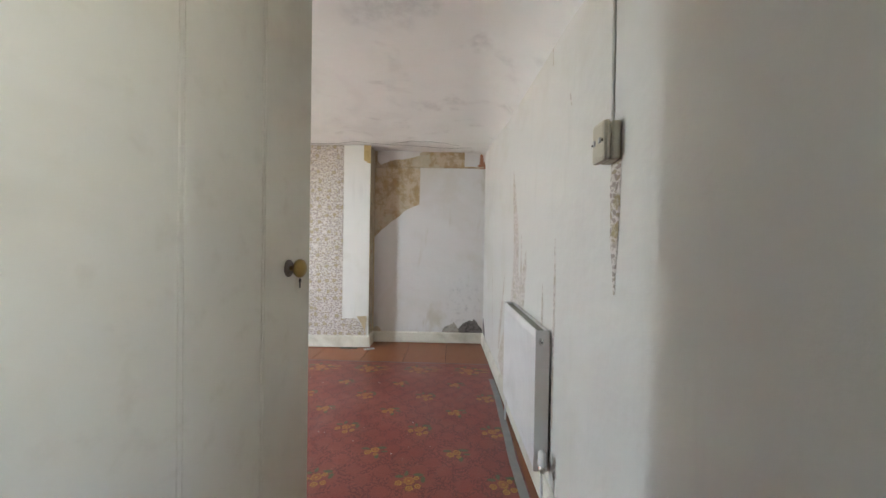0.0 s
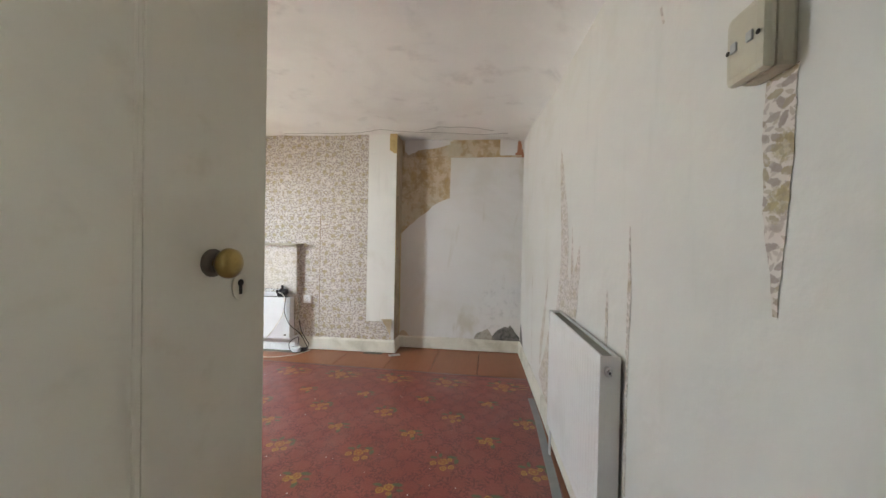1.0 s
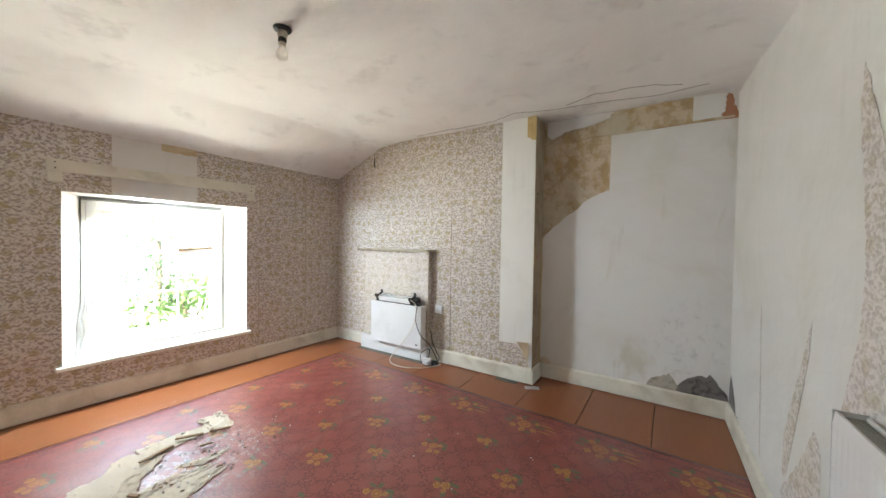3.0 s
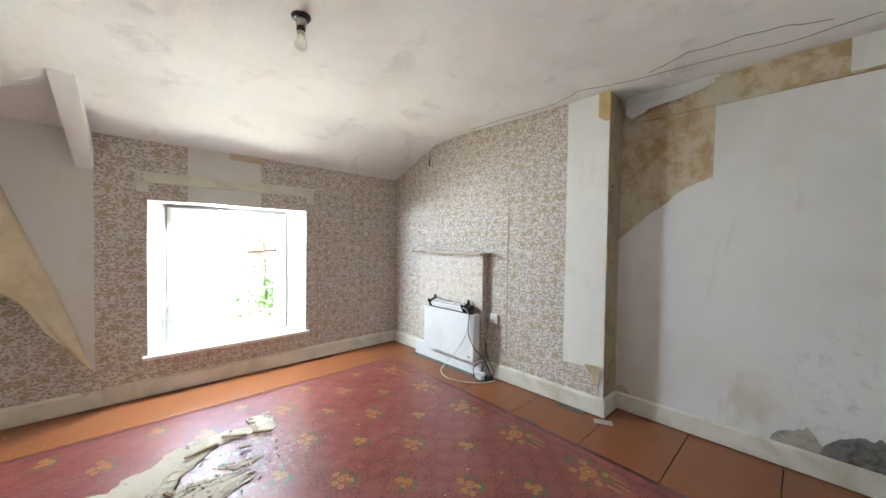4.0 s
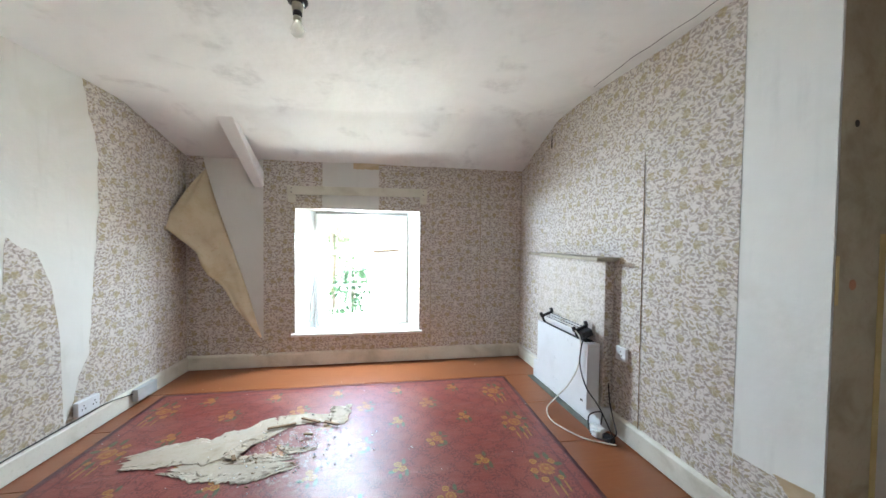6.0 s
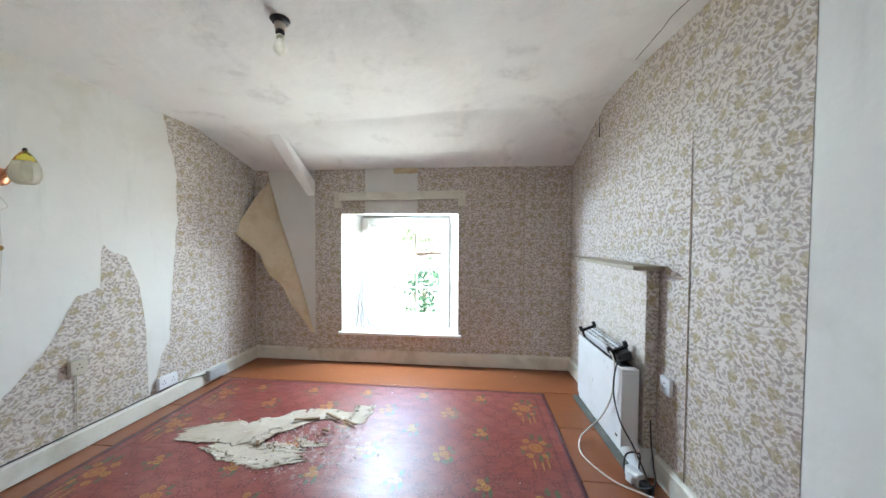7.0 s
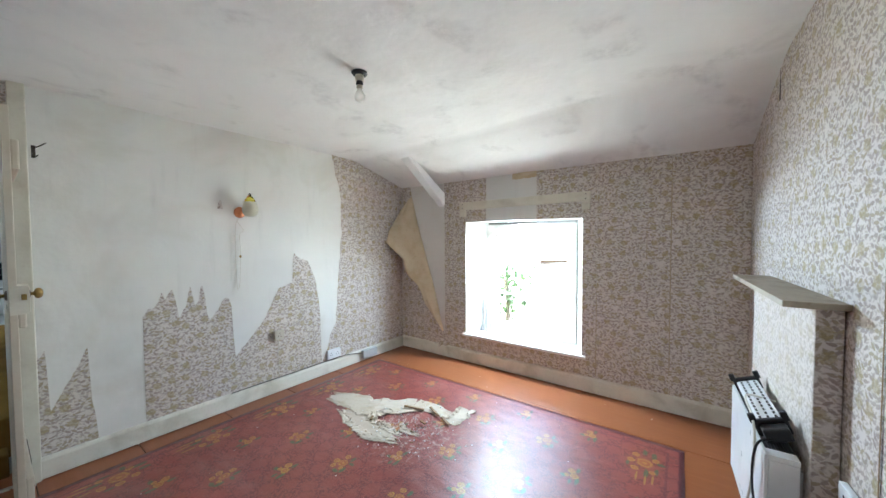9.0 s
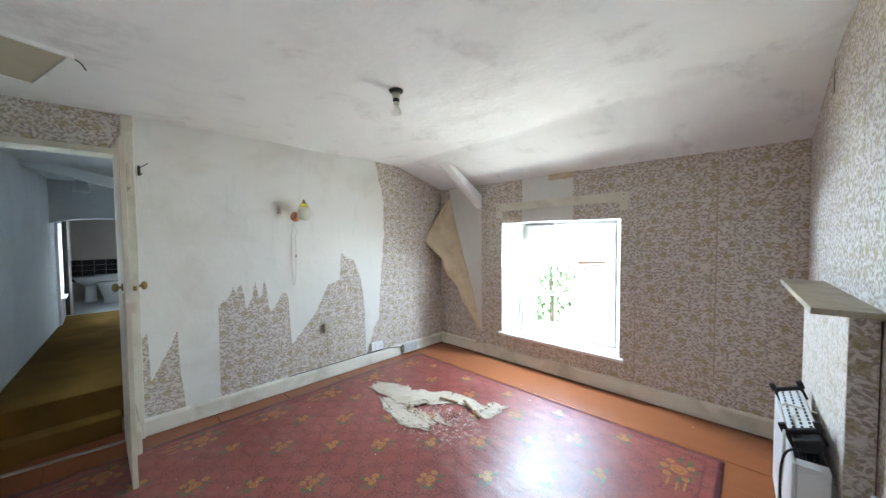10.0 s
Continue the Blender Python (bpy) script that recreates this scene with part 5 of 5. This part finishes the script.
for i in range(nx + 1):
    x = RX0 + (RX1 - RX0) * i / nx
    col = []
    for j in range(ny + 1):
        y = RY0 + (RY1 - RY0) * j / ny
        z = 0.005 + 0.0015 * max(0, noise.noise((x * 2, y * 2, 3)))
        # low creases running across the cloth
        for c, s, w in ((-0.9, 0.30, 0.03), (-1.75, 0.24, 0.025), (0.2, 0.28, 0.03)):
            d = (x - c) - s * (y - 1.8)
            z += 0.004 * math.exp(-(d / w) ** 2) * (0.5 + 0.5 * noise.noise((y * 1.5, c, 0)))
        ex = 0.006 * noise.noise((x * 3, y * 3, 9)) if i in (0, nx) or j in (0, ny) else 0
        col.append((bm.verts.new((x + ex, y + ex, 0.001)), bm.verts.new((x + ex, y + ex, z))))
    g.append(col)
for i in range(nx):
    for j in range(ny):
        bm.faces.new((g[i][j][1], g[i + 1][j][1], g[i + 1][j + 1][1], g[i][j + 1][1]))
for i in range(nx):
    for j in (0, ny):
        bm.faces.new((g[i][j][0], g[i + 1][j][0], g[i + 1][j][1], g[i][j][1]))
for j in range(ny):
    for i in (0, nx):
        bm.faces.new((g[i][j][0], g[i][j + 1][0], g[i][j + 1][1], g[i][j][1]))
tagged(link("rug", bm, M_RUG, True), "worn red floral printed floorcloth over the boards", "rug")

# grey strip along the radiator wall and a scrap by the chimney corner
gs = bmesh.new()
nseg = 24
rowsg = []
for i in range(nseg + 1):
    s = i / nseg
    u = 0.95 + 1.95 * s
    o = 0.045 + 0.02 * math.sin(s * 5) + 0.006 * noise.noise((s * 8, 0, 0))
    h = 0.010 + 0.006 * max(0, noise.noise((s * 9, 2, 0)))
    rowsg.append([gs.verts.new((u, o, 0.007)), gs.verts.new((u, o, h)), gs.verts.new((u, o + 0.045, h)), gs.verts.new((u, o + 0.045, 0.007))])
for a, b in zip(rowsg, rowsg[1:]):
    for k in range(4):
        gs.faces.new((a[k], a[(k + 1) % 4], b[(k + 1) % 4], b[k]))
gs.faces.new(rowsg[0])
gs.faces.new(rowsg[-1][::-1])
ob = tagged(link("floor_strip", gs, M_LEAD), "loose grey strip lying along the skirting", "strip")
ob.matrix_world = M_E
tagged(link("paper_scrap", boxed(-0.06, 0.06, -0.03, 0.03, 0.0, 0.002, 0, pose(-0.74, 3.655, 0.002, 0, 0, 28)), M_CLOTH), "white paper scrap on the boards at the chimney corner", "paper")
tagged(link("slate_scrap", boxed(-0.10, 0.10, -0.022, 0.022, 0.0, 0.006, 0.002, pose(-0.98, 3.665, 0.001, 0, 0, 3)), M_HEARTH), "dark slate sliver against the skirting", "slate")

# ---- debris on the rug ----


def torn_sheet(name, line, widths, seed, label, curl=0.003, z0=0.0085, fray=0.06):
    """A fallen sheet of paper along a line, ragged at the sides and frayed at the ends, lifting in low waves."""
    pts = [Vector((*p, 0)) for p in line]
    bm = bmesh.new()
    rows = []
    n, k = 110, 26
    for i in range(n + 1):
        t = i / n
        row = []
        for j in range(k + 1):
            q = j / k
            # frayed ends: every fibre of the sheet stops at its own length
            cut0 = fray * (0.5 + noise.noise((q * 7, seed, 3)) + 0.6 * noise.noise((q * 23, seed, 4)))
            cut1 = fray * (0.5 + noise.noise((q * 7, seed, 13)) + 0.6 * noise.noise((q * 23, seed, 14)))
            f = (cut0 + t * (1 - cut0 - cut1)) * (len(pts) - 1)
            s = max(0, min(int(f), len(pts) - 2))
            g = f - s
            a, b = pts[s], pts[s + 1]
            ta = (pts[min(s + 1, len(pts) - 1)] - pts[max(s - 1, 0)]).normalized()
            tb = (pts[min(s + 2, len(pts) - 1)] - pts[s]).normalized()
            d = ta.lerp(tb, g).normalized()
            h = g * g * (3 - 2 * g)
            w = widths[s] + h * (widths[s + 1] - widths[s])
            e = 1 + 0.22 * noise.noise((t * 7, seed, 1 + (q > 0.5))) + 0.15 * noise.noise((t * 26, seed, 5 + (q > 0.5))) + 0.10 * noise.noise((t * 60, seed, 9 + (q > 0.5)))
            p = a.lerp(b, g) + Vector((-d.y, d.x, 0)) * (q - 0.5) * w * e
            c = abs(q - 0.5) * 2
            lift = curl * (max(0, noise.noise((t * 6, q * 2, seed))) + c ** 3 * max(0, noise.noise((t * 4, seed + (q > 0.5), 6))))
            row.append(bm.verts.new((p.x, p.y, z0 + lift)))
        rows.append(row)
    for u, v in zip(rows, rows[1:]):
        for j in range(k):
            bm.faces.new((u[j], u[j + 1], v[j + 1], v[j]))
    ob = tagged(link(name, bm, M_DEBRIS, True), label, "paper debris")
    ob.modifiers.new("thick", "SOLIDIFY").thickness = 0.0006
    return ob


torn_sheet("torn_paper", [(-1.90, 0.74), (-1.95, 0.95), (-1.97, 1.17), (-2.08, 1.35), (-2.24, 1.50)], [0.14, 0.22, 0.27, 0.24, 0.20], 1.0, "long torn sheet of dusty paper lying on the rug", 0.005, 0.0105)
torn_sheet("torn_paper", [(-1.83, 1.02), (-1.80, 1.25), (-1.77, 1.46), (-1.79, 1.72)], [0.10, 0.20, 0.22, 0.10], 3.3, "frayed torn paper under crumbling plaster", 0.003, 0.0085, 0.12)
torn_sheet("torn_paper", [(-2.20, 1.46), (-2.25, 1.62), (-2.23, 1.80)], [0.20, 0.14, 0.10], 2.0, "narrow torn strip under splintered laths", 0.004, 0.009)
torn_sheet("torn_paper", [(-2.14, 1.85), (-2.25, 1.86), (-2.42, 1.85)], [0.12, 0.14, 0.15], 5.2, "small torn sheet with a ragged curled edge", 0.009, 0.010, 0.10)
torn_sheet("torn_paper", [(-1.66, 1.40), (-1.70, 1.50), (-1.75, 1.62)], [0.02, 0.06, 0.04], 4.1, "pointed splinter of torn paper on the rug", 0.008, 0.009)
torn_sheet("torn_paper", [(-1.95, 1.55), (-1.89, 1.64), (-1.90, 1.78)], [0.03, 0.06, 0.03], 7.7, "thin shred of torn paper on the rug", 0.006, 0.009, 0.1)
torn_sheet("folded_paper", [(-1.85, 1.315), (-1.93, 1.345), (-2.03, 1.39)], [0.07, 0.075, 0.06], 6.4, "stiff folded scrap of paper on the torn sheets", 0.012, 0.019, 0.03)
for k, (x, y, l, a) in enumerate(((-2.15, 1.51, 0.17, 107), (-2.195, 1.68, 0.14, 64), (-2.14, 1.825, 0.11, 63), (-2.026, 1.705, 0.055, 80), (-1.85, 1.345, 0.05, 30))):
    st = tagged(link("lath_piece", boxed(-l / 2, l / 2, -0.009, 0.009, 0, 0.009, 0.002), M_WOOD), "splintered brown lath piece lying among torn paper", "wood debris", "lath pieces")
    st.matrix_world = pose(x, y, 0.018 + 0.003 * (k % 2), 0, 2, a)
rng = random.Random(5)
bm = bmesh.new()
for k in range(150):
    x, y = rng.gauss(-1.93, 0.14), rng.gauss(1.66, 0.20)
    s = rng.uniform(0.002, 0.007) * (1.6 if rng.random() < 0.1 else 1)
    bmesh.ops.create_icosphere(bm, subdivisions=1, radius=s, matrix=pose(x, y, 0.008 + s * 0.5, rng.uniform(0, 90), 0, rng.uniform(0, 360)) @ Matrix.Diagonal((1, 0.8, 0.5, 1)))
for k in range(90):
    x, y = rng.uniform(-3.15, 0.3), rng.uniform(0.5, 3.4)
    s = rng.uniform(0.0015, 0.005)
    bmesh.ops.create_icosphere(bm, subdivisions=1, radius=s, matrix=pose(x, y, 0.007 + s * 0.4, 0, 0, rng.uniform(0, 360)) @ Matrix.Diagonal((1, 0.8, 0.5, 1)))
tagged(link("plaster_crumbs", bm, M_CLOTH), "crumbs of white plaster scattered over the rug", "debris", "", "stuff")
bm = bmesh.new()
for k in range(28):
    x, y = rng.gauss(-1.86, 0.12), rng.gauss(1.60, 0.16)
    s = rng.uniform(0.003, 0.009)
    bmesh.ops.create_icosphere(bm, subdivisions=1, radius=s, matrix=pose(x, y, 0.012 + s * 0.3, 0, 0, rng.uniform(0, 360)) @ Matrix.Diagonal((1.6, 0.6, 0.5, 1)))
tagged(link("wood_crumbs", bm, M_WOOD), "dark crumbs and splinters among the torn paper", "debris", "", "stuff")

# ---- landing beyond the door ----
HZ = 0.31
hall_floor = tagged(link("landing_floor", boxed(-1.0, 0.75, -3.75, -0.06, HZ - 0.25, HZ, 0.012), M_CARPET), "gold carpeted landing floor", "floor", "", "structure")
tagged(link("carpeted_step", boxed(-0.215, 0.60, -0.0585, 0.07, -0.02, 0.135, 0.014), M_CARPET), "gold carpeted step up from the room", "step", "", "structure")
thr = tagged(link("threshold_strip", boxed(0.06, 0.87, -0.035, -0.008, -0.004, 0.010, 0.003), M_STEEL), "worn metal threshold strip in the doorway", "threshold", "", "structure")
thr.matrix_world = M_D
# the narrow opening near the door is added for the fill lamp
wall("landing_wall_east", (0.24, -3.0), (0.42, -0.0), 0.25, 2.5, "pale blue-white landing wall", M_HALL, [(2.68, 2.95, 0.95, 1.95)])
wall("landing_wall_west", (-0.85, 0.0), (-0.85, -3.1), 0.15, 2.5, "pale blue-white landing wall", M_HALL)
# arch across the landing
bm = bmesh.new()
AX0, AX1, AZ0, AZ1 = -0.85, 0.36, 1.56, 1.67
cx, hw = (AX0 + AX1) / 2 - 0.02, (AX1 - AX0) / 2 - 0.04
prof = []
for i in range(17):
    a = math.pi * (1 - i / 16)
    prof.append((cx + hw * math.cos(a), AZ0 + (AZ1 - AZ0) * math.sin(a)))
fv = [[bm.verts.new((x, y, z)) for x, z in prof] for y in (-2.70, -2.88)]
tv = [[bm.verts.new((x, y, 2.5)) for x, z in prof] for y in (-2.70, -2.88)]
for i in range(16):
    for k in (0, 1):
        bm.faces.new((fv[k][i], fv[k][i + 1], tv[k][i + 1], tv[k][i]))
    bm.faces.new((fv[0][i], fv[0][i + 1], fv[1][i + 1], fv[1][i]))
tagged(link("landing_arch", bm, M_HALL), "low plaster arch across the landing", "arch", "", "structure")
# far end: window side, bathroom wall, floor
bm = bmesh.new()
for y0, y1, z0, z1 in ((-3.75, -3.62, -0.05, 2.5), (-3.12, -3.0, -0.05, 2.5), (-3.62, -3.12, -0.05, 0.62), (-3.62, -3.12, 1.62, 2.5)):
    box(bm, 0.215, 0.55, y0, y1, z0, z1)
tagged(link("landing_wall_window", bm, M_HALL), "landing wall with a small bright window opening", "wall", "", "structure")
tagged(link("landing_sill", boxed(0.175, 0.56, -3.60, -3.14, 0.622, 0.645, 0.004), M_WINPAINT), "small white window sill on the landing", "sill", "", "structure")
tagged(link("bathroom_wall", boxed(-1.4, 1.2, -5.5, -5.36, -0.05, 2.5), M_BEIGE), "plain beige bathroom end wall", "wall", "", "structure")
tagged(link("bathroom_wall_side", boxed(0.56, 0.7, -5.36, -3.751, -0.05, 2.5), M_BEIGE), "plain beige bathroom side wall", "wall", "", "structure")
tagged(link("bathroom_wall_west", boxed(-1.4, -1.26, -5.36, -3.0, -0.05, 2.5), M_BEIGE), "plain beige bathroom side wall", "wall", "", "structure")
tagged(link("bathroom_floor", boxed(-1.26, 0.56, -5.36, -3.751, 0.1, HZ - 0.004), M_GREYPL), "grey bathroom floor", "floor", "", "structure")
tagged(link("landing_ceiling", boxed(-1.4, 0.9, -5.5, -0.021, 2.12, 2.25), M_HALL), "pale landing ceiling", "ceiling", "", "structure")
tagged(link("bathroom_partition", boxed(-1.26, -0.86, -3.2, -3.1, -0.05, 2.12), M_HALL), "short partition beside the landing", "wall", "", "structure")
splash = holder("tile_splashback", pose(-0.4, -5.356, 0.80), "black glazed tile splashback in the bathroom", "tiles", "", "structure")
tile = None
for i in range(11):
    for j in range(4):
        if tile is None:
            tile = part("tile", boxed(-0.073, 0.073, 0, 0.008, -0.046, 0.046, 0.002), M_TILE, splash)
            tile.location = (-0.80, 0, -0.1)
        else:
            t = new("tile", tile.data)
            t.parent = splash
            t.location = (-0.80 + i * 0.15, 0, -0.1 + j * 0.096)
basin = holder("wash_basin", pose(-0.02, -5.1, HZ), "white ceramic basin on a pedestal in the bathroom", "basin")
part("bowl", lathe([(0.08, 0.28), (0.17, 0.36), (0.22, 0.44), (0.21, 0.445), (0.05, 0.39)], 28), M_CERAMIC, basin, "", True)
part("pedestal", lathe([(0.10, 0), (0.075, 0.05), (0.07, 0.25), (0.085, 0.281)], 24), M_CERAMIC, basin, "", True)
wc = holder("toilet", pose(-0.28, -4.75, HZ), "white toilet pan glimpsed at the end of the landing", "toilet")
part("pan", lathe([(0.12, 0), (0.11, 0.1), (0.17, 0.28), (0.19, 0.36), (0.10, 0.365)], 28), M_CERAMIC, wc, "", True)
part("lid", boxed(-0.17, 0.17, -0.24, -0.21, 0.34, 0.46, 0.012), M_CERAMIC, wc)
part("cistern", boxed(-0.20, 0.20, -0.42, -0.25, 0.30, 0.47, 0.02), M_CERAMIC, wc)
d2 = holder("door_2", pose(0.155, -3.76, HZ + 0.01, 0, 0, 3), "white bathroom door standing open, edge on", "door", "", "structure")
part("leaf", boxed(-0.014, 0.014, -0.66, 0.0, 0, 1.35, 0.004), M_BEIGE, d2)
# dark strip put in for the shade of the gap beside the leaf
part("shaded_gap", boxed(0.0145, 0.058, -0.03, 0.0, 0, 1.35, 0.002), M_DARK, d2)
bm = tube([(0.0, 0.0, 0.75), (0.03, 0.06, 0.78), (0.04, 0.08, 0.85), (0.03, 0.06, 0.93), (0.0, 0.0, 0.95)], 0.012)
gb = tagged(link("grab_rail", bm, M_BRASS, True), "brass loop handle on the landing wall", "handle")
gb.matrix_world = pose(-0.849, -1.9, 0.42, 0, 0, -60)
tagged(link("landing_beam", boxed(-0.86, 0.5, -0.06, 0.06, -0.05, 0.05, 0.008, pose(-0.1, -1.5, 2.03, 0, -13, 0)), M_HALL), "painted beam sloping under the landing ceiling", "beam", "", "structure")
pl = holder("landing_light", pose(-0.02, -2.3, 2.119), "small grey shade on the landing ceiling", "lamp")
part("shade", lathe([(0.07, -0.16), (0.045, -0.02), (0.02, -0.001)], 20), M_GREYPL, pl, "", True)

# ---- outside ----
tagged(link("ground", boxed(-400, 400, -400, 400, -3.2, -2.8), M_GRASS), "pale sunlit gravel and grass far below the window", "ground", "", "structure")
tagged(link("house_wall_below", boxed(-3.584, 0.9, -5.6, 4.3, -2.85, -0.13), M_STONE), "rendered lower storey of the house", "wall", "", "structure")


def leafy(name, x, y, z, r, h, n, material, seed, label):
    """A bush or tree: trunk, limbs and a crown of many small leaves in uneven clumps."""
    rg = random.Random(seed)
    t = holder(name, pose(x, y, z), label, "tree")
    bm = tube([(0, 0, 0), (0.05, 0.03, h * 0.3), (-0.03, 0.05, h * 0.6), (0.02, 0, h * 0.85)], 0.09 * h / 4, 8, 4)
    part("trunk", bm, M_BARK, t)
    clumps = []
    for k in range(16):
        a, b = rg.uniform(0, 6.283), rg.uniform(0.25, 1.0)
        clumps.append((r * 0.75 * math.cos(a) * rg.uniform(0.2, 1), r * 0.75 * math.sin(a) * rg.uniform(0.2, 1), h * b, r * rg.uniform(0.25, 0.5)))
    for c in clumps[:6]:
        part("limb", tube([(0, 0, c[2] * 0.4), (c[0] * 0.5, c[1] * 0.5, c[2] * 0.75), c[:3]], 0.02 * h / 4, 6, 4), M_BARK, t)
    vs, fs = [], []
    for k in range(n):
        c = clumps[rg.randrange(len(clumps))]
        d = Vector((rg.gauss(0, 1), rg.gauss(0, 1), rg.gauss(0, 1))).normalized() * c[3] * rg.uniform(0.5, 1.05) ** 0.5
        p = Vector(c[:3]) + d
        e = Euler((rg.uniform(0, 6.3), rg.uniform(0, 6.3), rg.uniform(0, 6.3))).to_matrix()
        s = rg.uniform(0.05, 0.11)
        i = len(vs)
        vs += [p + e @ Vector(q) for q in ((-s, 0, 0), (0, -s * 0.5, 0.01), (s, 0, 0), (0, s * 0.5, 0.01))]
        fs.append((i, i + 1, i + 2, i + 3))
    me = bpy.data.meshes.new("crown")
    me.from_pydata(vs, [], fs)
    me.materials.append(material)
    cr = new("crown", me)
    cr.parent = t
    return t


for k, (x, y, r, h, n) in enumerate(((-10.5, 1.0, 1.2, 2.9, 900), (-11.0, 4.4, 1.3, 3.1, 1000), (-11.5, 7.6, 1.4, 3.0, 1000), (-10.5, -1.6, 1.3, 3.3, 1000), (-12.0, -4.2, 1.5, 3.4, 1000), (-20, -1.0, 2.2, 5.2, 2000), (-21, 6.5, 2.4, 4.6, 2000), (-19, 12.5, 2.4, 5.0, 2000))):
    leafy("garden_tree", x, y, -2.81, r, h, n, M_LEAF_A if k % 2 else M_LEAF_B, 40 + k, "leafy green garden tree seen through the window" if k > 4 else "low bushy green shrub below the window")

# ---- floor boards, laid last ----
xb = [-3.31, -2.79, -2.27, -1.76, -1.25, -0.74, -0.30, 0.14, 0.72]
rng = random.Random(9)
for a, b in zip(xb, xb[1:]):
    cuts = [0.03, 3.99] if a < -3.2 else [0.03, rng.uniform(1.2, 2.6), 3.99]
    for c, d in zip(cuts, cuts[1:]):
        part("board", boxed(a + 0.0025, b - 0.0025, c + 0.002, d - 0.002, -0.021, 0.0, 0.002), M_BOARD, floor)

# fine cracks where the ceiling meets the north wall
for k, (pts) in enumerate((((-2.0, 3.60), (-1.5, 3.58), (-1.15, 3.63), (-0.9, 3.55), (-0.6, 3.66), (-0.2, 3.70), (0.1, 3.78), (0.4, 3.74)), ((-0.5, 3.62), (-0.3, 3.52), (0.05, 3.55), (0.25, 3.66)))):
    pp = []
    for i in range(len(pts) * 6):
        s = i / (len(pts) * 6 - 1) * (len(pts) - 1)
        x = float(np.interp(s, range(len(pts)), [p[0] for p in pts]))
        y = float(np.interp(s, range(len(pts)), [p[1] for p in pts])) + 0.018 * noise.noise((s * 3.3, k, 2))
        pp.append((x, y, ceiling_z(x, y) + 0.012 * noise.noise((x * 1.7, y * 1.7, 0)) + 0.004 * noise.noise((x * 6, y * 6, 2)) - 0.0005))
    tagged(link("ceiling_crack", tube(pp, 0.0022, 5, 3), M_MOULD), "fine grey crack where the ceiling meets the wall", "crack", "", "structure")
